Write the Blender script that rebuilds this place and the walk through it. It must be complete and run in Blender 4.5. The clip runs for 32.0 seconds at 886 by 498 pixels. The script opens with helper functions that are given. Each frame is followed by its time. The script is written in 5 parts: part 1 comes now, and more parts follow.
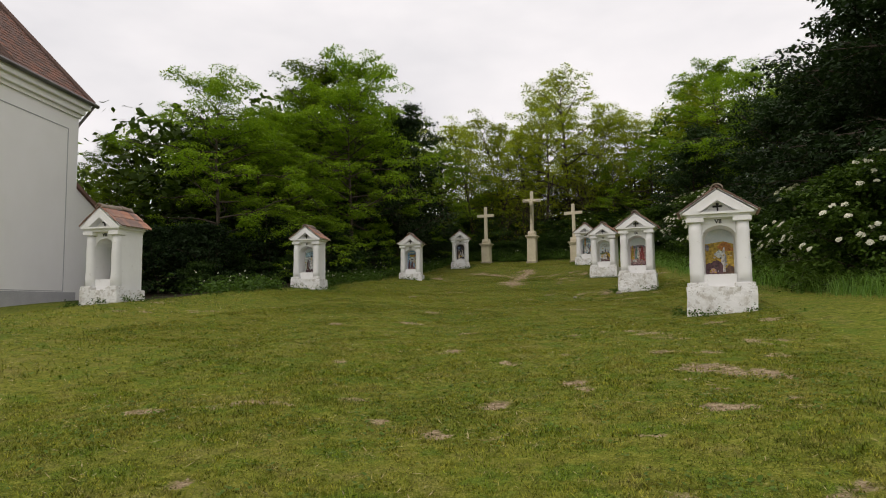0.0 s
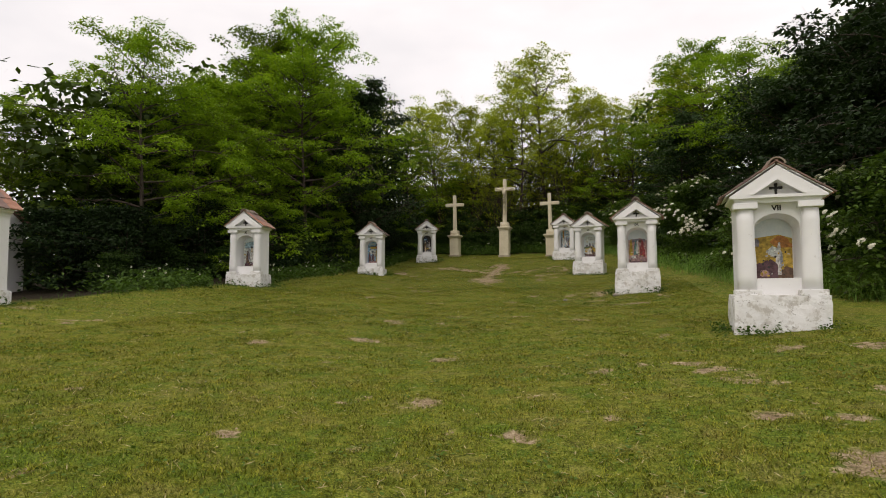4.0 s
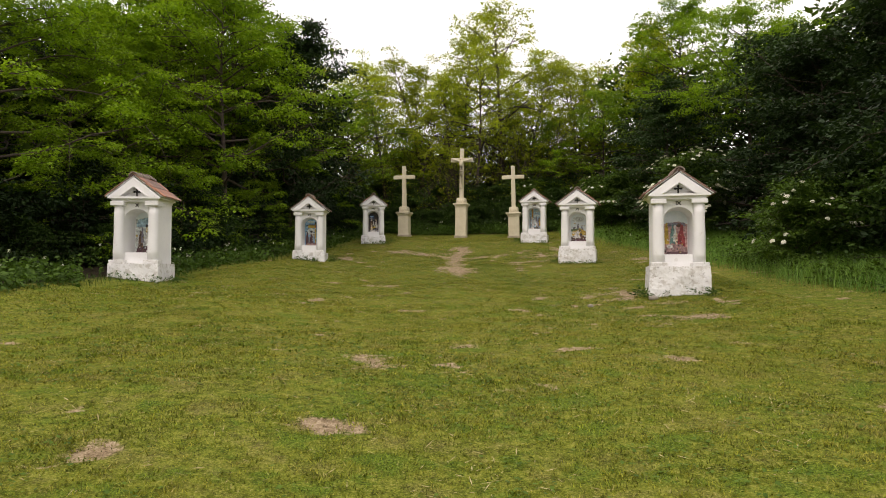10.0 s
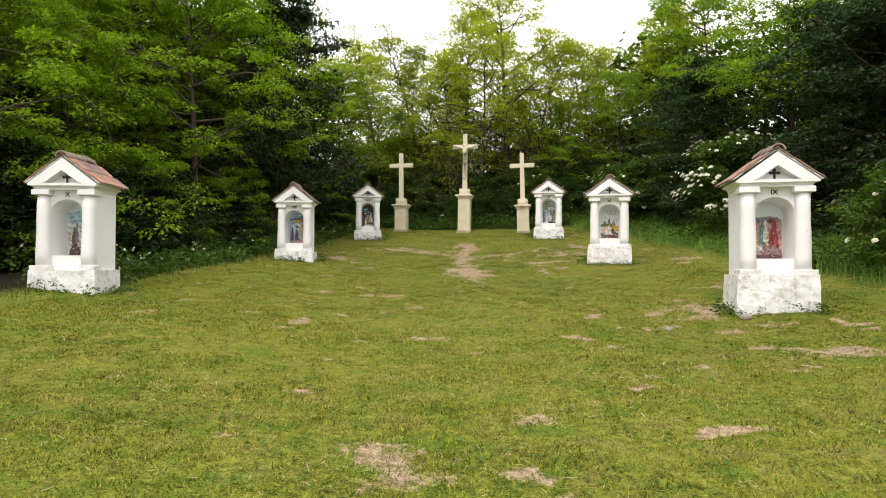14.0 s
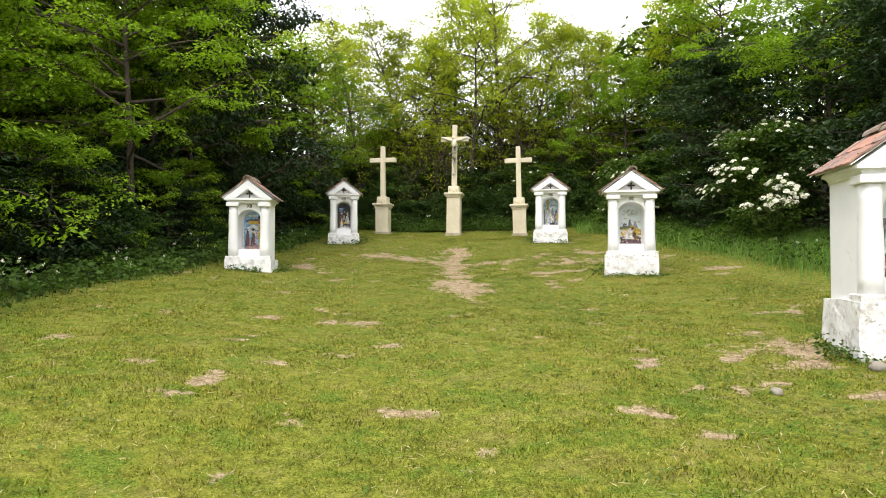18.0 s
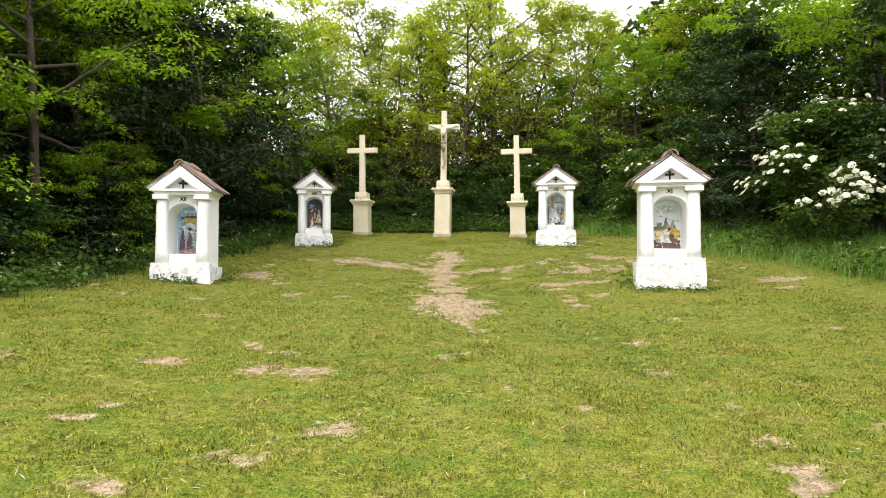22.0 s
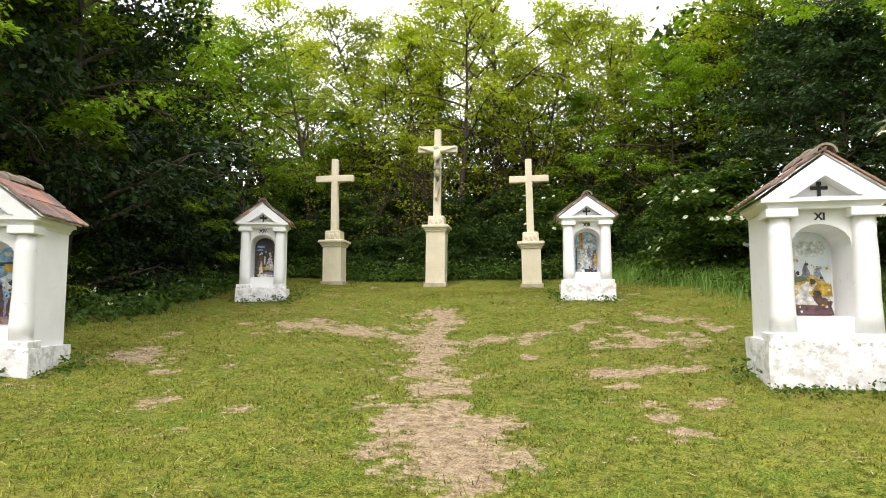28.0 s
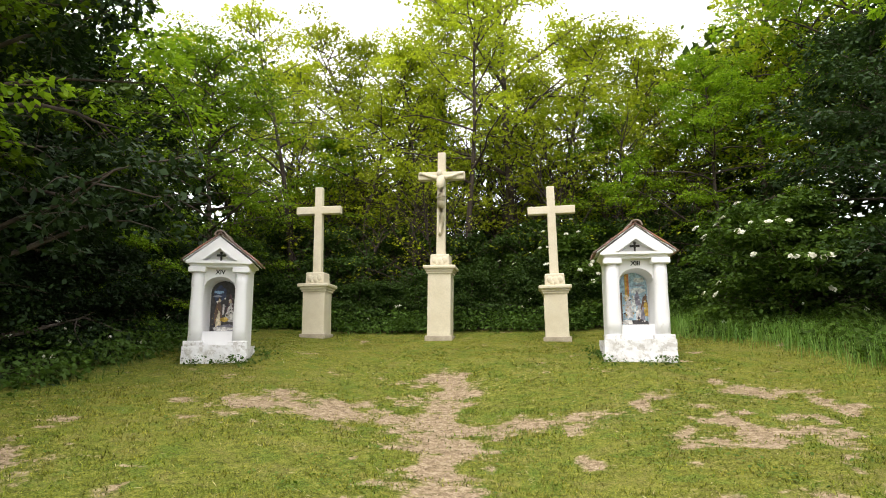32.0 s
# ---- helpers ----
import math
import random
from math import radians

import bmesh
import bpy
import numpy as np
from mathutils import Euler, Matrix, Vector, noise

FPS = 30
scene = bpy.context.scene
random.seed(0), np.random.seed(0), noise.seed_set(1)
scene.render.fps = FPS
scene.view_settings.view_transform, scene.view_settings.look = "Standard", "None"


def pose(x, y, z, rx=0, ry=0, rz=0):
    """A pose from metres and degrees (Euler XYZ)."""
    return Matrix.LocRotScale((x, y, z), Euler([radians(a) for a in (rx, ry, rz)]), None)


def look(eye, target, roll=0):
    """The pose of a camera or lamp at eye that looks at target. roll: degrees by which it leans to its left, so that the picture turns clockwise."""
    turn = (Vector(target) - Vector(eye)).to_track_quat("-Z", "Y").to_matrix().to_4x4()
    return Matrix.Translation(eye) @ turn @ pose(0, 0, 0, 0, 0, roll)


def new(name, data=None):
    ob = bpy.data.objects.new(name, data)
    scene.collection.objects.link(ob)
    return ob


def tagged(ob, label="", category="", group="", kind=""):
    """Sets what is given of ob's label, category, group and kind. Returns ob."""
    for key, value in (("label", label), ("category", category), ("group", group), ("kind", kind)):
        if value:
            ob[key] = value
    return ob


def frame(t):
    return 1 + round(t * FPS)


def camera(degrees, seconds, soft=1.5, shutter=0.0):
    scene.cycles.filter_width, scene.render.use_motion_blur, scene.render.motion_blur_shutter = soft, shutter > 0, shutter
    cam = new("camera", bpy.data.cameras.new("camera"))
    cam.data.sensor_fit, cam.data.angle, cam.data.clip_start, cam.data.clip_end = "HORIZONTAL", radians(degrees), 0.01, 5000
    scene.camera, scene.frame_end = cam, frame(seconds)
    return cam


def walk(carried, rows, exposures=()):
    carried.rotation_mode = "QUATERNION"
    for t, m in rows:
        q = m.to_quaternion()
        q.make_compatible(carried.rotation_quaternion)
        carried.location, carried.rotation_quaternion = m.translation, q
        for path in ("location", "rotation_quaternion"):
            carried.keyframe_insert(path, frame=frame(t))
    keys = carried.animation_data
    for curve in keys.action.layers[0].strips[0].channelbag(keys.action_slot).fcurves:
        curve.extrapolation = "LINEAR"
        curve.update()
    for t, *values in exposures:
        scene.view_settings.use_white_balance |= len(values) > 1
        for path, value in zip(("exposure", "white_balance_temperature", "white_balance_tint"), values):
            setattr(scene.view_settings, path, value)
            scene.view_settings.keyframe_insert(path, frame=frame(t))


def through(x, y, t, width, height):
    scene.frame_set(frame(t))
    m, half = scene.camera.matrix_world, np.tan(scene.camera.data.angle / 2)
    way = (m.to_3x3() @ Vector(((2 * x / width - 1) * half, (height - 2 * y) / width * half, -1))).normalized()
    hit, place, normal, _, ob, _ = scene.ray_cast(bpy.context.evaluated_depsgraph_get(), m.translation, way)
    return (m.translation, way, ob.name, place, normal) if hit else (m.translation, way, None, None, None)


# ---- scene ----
cam = camera(68.8, 32.0, soft=1.0)

# The walk: seconds, place in metres, turn to the left, tilt up, lean, in degrees.
PATH = [
    (0.0, 6.429, -41.228, -2.353, 16.78, 4.65, -0.64), (0.5, 6.323, -40.827, -2.331, 16.53, 4.51, -0.56), (1.0, 6.223, -40.398, -2.295, 16.19, 4.43, -0.53),
    (1.5, 6.114, -39.978, -2.261, 15.78, 4.33, -0.58), (2.0, 5.985, -39.550, -2.235, 15.40, 4.19, -0.52), (2.5, 5.841, -39.115, -2.186, 14.98, 4.10, -0.54),
    (3.0, 5.687, -38.718, -2.150, 14.50, 3.97, -0.39), (3.5, 5.553, -38.323, -2.112, 14.03, 3.91, -0.25), (5.5, 4.927, -36.635, -1.952, 12.12, 3.71, -0.16),
    (6.0, 4.754, -36.266, -1.908, 11.44, 3.43, -0.06), (6.5, 4.580, -35.861, -1.856, 10.75, 3.29, -0.12), (7.0, 4.377, -35.455, -1.817, 10.05, 2.97, -0.05),
    (7.5, 4.180, -35.046, -1.785, 9.47, 2.83, -0.02), (8.0, 3.986, -34.701, -1.729, 8.89, 2.57, 0.05), (8.5, 3.822, -34.359, -1.705, 8.43, 2.30, 0.06),
    (9.0, 3.668, -33.998, -1.664, 7.98, 2.17, 0.10), (9.5, 3.505, -33.620, -1.620, 7.62, 1.96, 0.07), (10.0, 3.335, -33.236, -1.575, 7.33, 1.77, 0.14),
    (10.5, 3.184, -32.867, -1.516, 7.10, 1.59, 0.12), (11.0, 3.039, -32.515, -1.485, 6.88, 1.41, 0.15), (11.5, 2.924, -32.149, -1.464, 6.74, 1.35, 0.18),
    (12.0, 2.810, -31.741, -1.430, 6.63, 1.34, 0.08), (12.5, 2.690, -31.348, -1.405, 6.56, 1.23, 0.13), (13.0, 2.567, -30.933, -1.375, 6.49, 1.20, 0.17),
    (13.5, 2.473, -30.540, -1.340, 6.45, 1.15, 0.08), (14.0, 2.400, -30.155, -1.317, 6.44, 1.13, 0.10), (14.5, 2.347, -29.754, -1.272, 6.41, 1.11, 0.06),
    (16.5, 2.186, -28.185, -1.198, 5.99, 1.15, 0.32), (17.0, 2.172, -27.817, -1.162, 5.81, 1.19, 0.10), (17.5, 2.110, -27.319, -1.133, 5.52, 1.26, 0.00),
    (18.0, 2.051, -26.915, -1.094, 5.31, 1.21, 0.07), (18.5, 1.995, -26.487, -1.056, 5.09, 1.24, 0.02), (19.0, 1.936, -26.113, -1.031, 4.86, 1.15, 0.13),
    (19.5, 1.898, -25.734, -1.019, 4.69, 1.17, 0.11), (20.0, 1.889, -25.305, -1.007, 4.58, 1.23, 0.06), (20.5, 1.863, -24.889, -1.002, 4.45, 1.21, 0.10),
    (21.0, 1.822, -24.458, -0.980, 4.36, 1.25, 0.21), (21.5, 1.799, -24.030, -0.950, 4.32, 1.24, 0.10), (22.0, 1.775, -23.633, -0.930, 4.27, 1.26, 0.20),
    (22.5, 1.763, -23.215, -0.893, 4.18, 1.26, 0.14), (23.0, 1.755, -22.794, -0.878, 4.19, 1.24, 0.19), (23.5, 1.735, -22.361, -0.846, 4.20, 1.33, 0.25),
    (24.0, 1.728, -21.940, -0.812, 4.18, 1.44, 0.13), (24.5, 1.721, -21.548, -0.794, 4.17, 1.50, 0.21), (25.0, 1.712, -21.139, -0.779, 4.13, 1.72, 0.17),
    (25.5, 1.694, -20.720, -0.728, 4.14, 1.78, 0.06), (27.5, 1.566, -19.101, -0.608, 4.08, 4.51, 0.02), (28.0, 1.546, -18.641, -0.565, 4.14, 5.19, 0.07),
    (28.5, 1.511, -18.221, -0.540, 4.10, 5.82, 0.23), (29.0, 1.478, -17.794, -0.465, 4.18, 6.23, -0.03), (29.5, 1.434, -17.381, -0.430, 4.15, 6.61, -0.07),
    (30.0, 1.392, -16.975, -0.414, 4.13, 7.07, 0.06), (30.5, 1.350, -16.589, -0.371, 4.10, 7.59, -0.03), (31.0, 1.305, -16.220, -0.341, 4.10, 7.88, 0.13),
    (31.5, 1.245, -15.842, -0.302, 4.12, 8.38, 0.08), (32.0, 1.172, -15.489, -0.256, 4.08, 9.13, -0.00)
]
EXPOSURE = [(0, -0.9, 6720, 15), (6, -0.63, 6950, 18), (10, -0.34, 7000, 19), (14, 0.2, 6700, 15), (17, 0.42, 6500, 13.5), (20, 0.65, 6500, 13), (25, 0.7, 6500, 14), (28, 0.56, 6500, 14.5), (32, 0.52, 6500, 15)]
walk(cam, [(t, pose(x, y, z, 90 + tilt, -lean, turn)) for t, x, y, z, turn, tilt, lean in PATH], EXPOSURE)

# ---- light: an overcast sky, brighter where the sun stands behind the clouds ----
SUN_HIGH, SUN_ROUND = radians(52), radians(200)
world = bpy.data.worlds.new("overcast_sky")
scene.world = world
world.use_nodes = True
wn, wl = world.node_tree.nodes, world.node_tree.links
sky = wn.new("ShaderNodeTexSky")
sky.sky_type, sky.sun_disc, sky.sun_elevation, sky.sun_rotation = "NISHITA", False, SUN_HIGH, SUN_ROUND
sky.dust_density = 4.0
wco = wn.new("ShaderNodeTexCoord")
wmap = wn.new("ShaderNodeMapping")
wmap.inputs["Scale"].default_value = (1.0, 1.0, 2.6)
wnoise = wn.new("ShaderNodeTexNoise")
wnoise.inputs["Scale"].default_value, wnoise.inputs["Detail"].default_value, wnoise.inputs["Roughness"].default_value = 2.2, 5.0, 0.55
wramp = wn.new("ShaderNodeValToRGB")
wramp.color_ramp.elements[0].position, wramp.color_ramp.elements[0].color = 0.3, (0.74, 0.76, 0.78, 1)
wramp.color_ramp.elements[1].position, wramp.color_ramp.elements[1].color = 0.68, (1.0, 1.0, 1.0, 1)
wscale = wn.new("ShaderNodeVectorMath")
wscale.operation = "SCALE"
wscale.inputs["Scale"].default_value = 17.0
wmix = wn.new("ShaderNodeMix")
wmix.data_type = "RGBA"
wmix.inputs["Factor"].default_value = 0.9
wbg = wn["Background"]
wbg.inputs["Strength"].default_value = 0.12
wl.new(wco.outputs["Generated"], wmap.inputs["Vector"])
wl.new(wmap.outputs["Vector"], wnoise.inputs["Vector"])
wl.new(wnoise.outputs["Fac"], wramp.inputs["Fac"])
wl.new(wramp.outputs["Color"], wscale.inputs[0])
wl.new(sky.outputs["Color"], wmix.inputs["A"])
wl.new(wscale.outputs["Vector"], wmix.inputs["B"])
wl.new(wmix.outputs["Result"], wbg.inputs["Color"])

sun_data = bpy.data.lights.new("sun", "SUN")
sun_data.energy, sun_data.angle, sun_data.color = 1.5, radians(24), (1.0, 0.96, 0.9)
sun = new("sun", sun_data)
sun.matrix_world = look((0, 0, 30), (0 - 30 * math.sin(SUN_ROUND) / math.tan(SUN_HIGH), 0 - 30 * math.cos(SUN_ROUND) / math.tan(SUN_HIGH), 0))


# ---- materials ----
def material(name, rough=0.8, metal=0.0):
    m = bpy.data.materials.new(name)
    m.use_nodes = True
    bsdf = m.node_tree.nodes["Principled BSDF"]
    bsdf.inputs["Roughness"].default_value, bsdf.inputs["Metallic"].default_value = rough, metal
    return m, m.node_tree.nodes, m.node_tree.links, bsdf


def noise_node(n, l, co, scale, detail=4.0, rough=0.6):
    t = n.new("ShaderNodeTexNoise")
    t.inputs["Scale"].default_value, t.inputs["Detail"].default_value, t.inputs["Roughness"].default_value = scale, detail, rough
    if co is not None:
        l.new(co, t.inputs["Vector"])
    return t.outputs["Fac"]


def ramp(n, l, fac, *stops):
    r = n.new("ShaderNodeValToRGB")
    e = r.color_ramp.elements
    while len(e) < len(stops):
        e.new(0.5)
    for el, (pos, col) in zip(e, stops):
        el.position, el.color = pos, (*col, 1) if len(col) == 3 else col
    l.new(fac, r.inputs["Fac"])
    return r.outputs["Color"]


def mixed(n, l, fac, a, b, blend="MIX"):
    m = n.new("ShaderNodeMix")
    m.data_type, m.blend_type = "RGBA", blend
    for sock, v in (("Factor", fac), ("A", a), ("B", b)):
        if isinstance(v, (int, float)):
            m.inputs[sock].default_value = v
        elif isinstance(v, tuple):
            m.inputs[sock].default_value = (*v, 1)
        else:
            l.new(v, m.inputs[sock])
    return m.outputs["Result"]


def bumped(n, l, bsdf, height, strength, distance=0.01):
    b = n.new("ShaderNodeBump")
    b.inputs["Strength"].default_value, b.inputs["Distance"].default_value = strength, distance
    l.new(height, b.inputs["Height"])
    l.new(b.outputs["Normal"], bsdf.inputs["Normal"])


def gray(v):
    return (v, v, v)


def surface(name, a, b, c, scale=3.0, fine=40.0, rough=0.85, bump=0.3, metal=0.0, each=0.0):
    """Three tones of one stuff: broad patches of a and b, fine specks of c, and relief."""
    m, n, l, bsdf = material(name, rough, metal)
    co = n.new("ShaderNodeTexCoord").outputs["Object"]
    big, small = noise_node(n, l, co, scale), noise_node(n, l, co, fine, 5.0, 0.7)
    col = ramp(n, l, big, (0.35, a), (0.65, b))
    col = mixed(n, l, ramp(n, l, small, (0.45, gray(0.0)), (0.75, gray(0.7))), col, c)
    if each:
        hue = n.new("ShaderNodeHueSaturation")
        for sock, lo, hi in (("Value", 1 - each, 1 + each), ("Saturation", 1 - each, 1 + 0.3 * each)):
            span = n.new("ShaderNodeMapRange")
            span.inputs["To Min"].default_value, span.inputs["To Max"].default_value = lo, hi
            l.new(n.new("ShaderNodeObjectInfo").outputs["Random"], span.inputs["Value"])
            l.new(span.outputs["Result"], hue.inputs[sock])
        l.new(col, hue.inputs["Color"])
        col = hue.outputs["Color"]
    l.new(col, bsdf.inputs["Base Color"])
    bumped(n, l, bsdf, small, bump)
    return m


def limewash(name, dirt):
    """White limewash on plaster, with grey flakes where the coat has come off; dirt: how much of it."""
    m, n, l, bsdf = material(name, 0.88)
    co = n.new("ShaderNodeTexCoord").outputs["Object"]
    info = n.new("ShaderNodeObjectInfo").outputs["Random"]
    add = n.new("ShaderNodeVectorMath")
    add.operation = "MULTIPLY_ADD"
    comb = n.new("ShaderNodeCombineXYZ")
    for k in range(3):
        l.new(info, comb.inputs[k])
    l.new(comb.outputs[0], add.inputs[0])
    add.inputs[1].default_value = (37, 53, 71)
    l.new(co, add.inputs[2])
    co = add.outputs[0]
    big, mid, fine = noise_node(n, l, co, 1.4, 5.0), noise_node(n, l, co, 7.0, 8.0, 0.7), noise_node(n, l, co, 60.0, 4.0)
    col = ramp(n, l, big, (0.3, (0.74, 0.74, 0.73)), (0.7, (0.83, 0.83, 0.82)))
    flake = ramp(n, l, mid, (0.62 - 0.1 * dirt, gray(0.0)), (0.66 - 0.08 * dirt, gray(min(1.0, 0.4 + dirt))))
    col = mixed(n, l, flake, col, mixed(n, l, fine, (0.48, 0.46, 0.42), (0.64, 0.62, 0.58)))
    if dirt:
        stain, crack = noise_node(n, l, co, 3.2, 6.0, 0.7), noise_node(n, l, co, 16.0, 9.0, 0.75)
        col = mixed(n, l, ramp(n, l, stain, (0.48, gray(0.0)), (0.66, gray(0.55 * dirt))), col, mixed(n, l, fine, (0.40, 0.37, 0.32), (0.60, 0.57, 0.50)))
        col = mixed(n, l, ramp(n, l, crack, (0.37, gray(0.75 * dirt)), (0.41, gray(0.0))), col, (0.22, 0.20, 0.17))
    l.new(col, bsdf.inputs["Base Color"])
    bumped(n, l, bsdf, mixed(n, l, 0.5, mid, fine), 0.35, 0.012)
    return m


def leafy(name, a, b, c, through=0.35):
    """Leaves: a colour for each leaf between a and c, light passing through."""
    m, n, l, bsdf = material(name, 0.55)
    rnd = n.new("ShaderNodeNewGeometry").outputs["Random Per Island"]
    obj = n.new("ShaderNodeObjectInfo").outputs["Random"]
    co = n.new("ShaderNodeTexCoord").outputs["Object"]
    col = ramp(n, l, rnd, (0.0, a), (0.55, b), (1.0, c))
    broad = noise_node(n, l, co, 0.5, 3.0)
    col = mixed(n, l, ramp(n, l, broad, (0.35, gray(0.0)), (0.7, gray(0.55))), col, c)
    hue = n.new("ShaderNodeHueSaturation")
    val = n.new("ShaderNodeMapRange")
    val.inputs["To Min"].default_value, val.inputs["To Max"].default_value = 0.8, 1.2
    l.new(obj, val.inputs["Value"])
    l.new(val.outputs["Result"], hue.inputs["Value"])
    l.new(col, hue.inputs["Color"])
    col = hue.outputs["Color"]
    l.new(col, bsdf.inputs["Base Color"])
    bsdf.inputs["Specular IOR Level"].default_value = 0.12
    tr = n.new("ShaderNodeBsdfTranslucent")
    l.new(mixed(n, l, 1.0, col, (1.5, 1.6, 0.7), "MULTIPLY"), tr.inputs["Color"])
    mx = n.new("ShaderNodeMixShader")
    mx.inputs["Fac"].default_value = through
    l.new(bsdf.outputs[0], mx.inputs[1])
    l.new(tr.outputs[0], mx.inputs[2])
    l.new(mx.outputs[0], n["Material Output"].inputs["Surface"])
    return m


def plain(name, col, rough=0.8, vary=0.25):
    return surface(name, tuple(v * (1 - vary) for v in col), tuple(min(1, v * (1 + vary)) for v in col), tuple(v * 0.7 for v in col), 9.0, 70.0, rough, 0.15)


LIME = limewash("white_limewash", 0.0)
LIME_WORN = limewash("flaking_limewash", 0.95)
STONE = surface("cream_limestone", (0.60, 0.53, 0.37), (0.68, 0.62, 0.46), (0.46, 0.42, 0.31), 2.5, 45.0, 0.9, 0.4)
STONE_STAINED = surface("stained_limestone", (0.34, 0.29, 0.21), (0.48, 0.42, 0.31), (0.20, 0.17, 0.12), 4.0, 45.0, 0.95, 0.5)
TILE = surface("weathered_roof_tile", (0.28, 0.13, 0.085), (0.36, 0.20, 0.14), (0.17, 0.12, 0.10), 5.0, 40.0, 0.9, 0.5, 0.0, 0.42)
TILE_MOSS = surface("lichened_ridge_tile", (0.26, 0.19, 0.14), (0.31, 0.26, 0.21), (0.13, 0.12, 0.10), 7.0, 40.0, 0.95, 0.6)
TILE_DARK = surface("old_church_tile", (0.17, 0.085, 0.06), (0.22, 0.11, 0.08), (0.12, 0.08, 0.065), 1.2, 14.0, 0.9, 0.5, 0.0, 0.3)
BLACK = plain("black_paint", (0.02, 0.02, 0.02), 0.7)
PLASTER = surface("church_plaster", (0.84, 0.83, 0.80), (0.88, 0.87, 0.85), (0.78, 0.77, 0.74), 0.7, 50.0, 0.9, 0.2)
PLASTER_GREY = surface("grey_rough_plaster", (0.40, 0.40, 0.40), (0.47, 0.47, 0.46), (0.33, 0.33, 0.33), 1.5, 40.0, 0.95, 0.5)
ZINC = surface("zinc_gutter", (0.16, 0.15, 0.14), (0.22, 0.21, 0.20), (0.10, 0.09, 0.09), 4.0, 30.0, 0.5, 0.1, 0.7)
BARK = surface("grey_brown_bark", (0.05, 0.037, 0.027), (0.095, 0.072, 0.053), (0.026, 0.02, 0.015), 3.0, 22.0, 0.95, 0.9)
LOCUST = leafy("locust_leaves", (0.072, 0.135, 0.010), (0.145, 0.24, 0.015), (0.23, 0.34, 0.026), 0.4)
LOCUST_DEEP = leafy("locust_leaves_deep", (0.045, 0.082, 0.006), (0.10, 0.165, 0.010), (0.175, 0.255, 0.016), 0.3)
# Dark maple green, lowered further so the wood's inner shade is in the colour.
SHADED_DARKLEAF = leafy("dark_shaded_leaves", (0.010, 0.021, 0.008), (0.019, 0.037, 0.013), (0.031, 0.058, 0.018), 0.15)
YELLOWLEAF = leafy("young_acacia_leaves", (0.15, 0.185, 0.012), (0.24, 0.29, 0.018), (0.35, 0.39, 0.035), 0.5)
MAPLELEAF = leafy("maple_leaves", (0.016, 0.034, 0.013), (0.031, 0.058, 0.021), (0.052, 0.092, 0.029), 0.2)
NETTLE = leafy("nettle_leaves", (0.03, 0.062, 0.012), (0.056, 0.108, 0.019), (0.095, 0.165, 0.03), 0.25)
# Locust leaf darkened as if shaded, so gaps between the front trees read dark.
SHADED_INNERLEAF = leafy("shaded_inner_leaves", (0.026, 0.048, 0.007), (0.045, 0.08, 0.011), (0.075, 0.12, 0.018), 0.2)
SHRUBLEAF = leafy("shrub_leaves", (0.017, 0.036, 0.009), (0.036, 0.068, 0.015), (0.062, 0.112, 0.022), 0.25)
ELDERLEAF = leafy("elder_leaves", (0.028, 0.056, 0.010), (0.054, 0.100, 0.014), (0.095, 0.160, 0.022), 0.25)
UMBEL = plain("elder_blossom", (0.70, 0.69, 0.54), 0.8, 0.1)
TALLGRASS = leafy("tall_grass", (0.075, 0.165, 0.03), (0.125, 0.24, 0.05), (0.20, 0.31, 0.08), 0.35)
STRAW = leafy("dry_clippings", (0.24, 0.19, 0.09), (0.36, 0.30, 0.15), (0.46, 0.40, 0.22), 0.1)
CLOVER = leafy("clover_leaves", (0.05, 0.10, 0.012), (0.085, 0.155, 0.018), (0.13, 0.21, 0.026), 0.2)


def uphill(n, l, co, amount):
    """How dry the turf is: more towards the crosses, where it is trodden most."""
    split, span = n.new("ShaderNodeSeparateXYZ"), n.new("ShaderNodeMapRange")
    l.new(co, split.inputs[0])
    l.new(split.outputs["Y"], span.inputs["Value"])
    for sock, v in (("From Min", -22.0), ("From Max", -10.0), ("To Min", 0.0), ("To Max", amount)):
        span.inputs[sock].default_value = v
    return span.outputs["Result"]


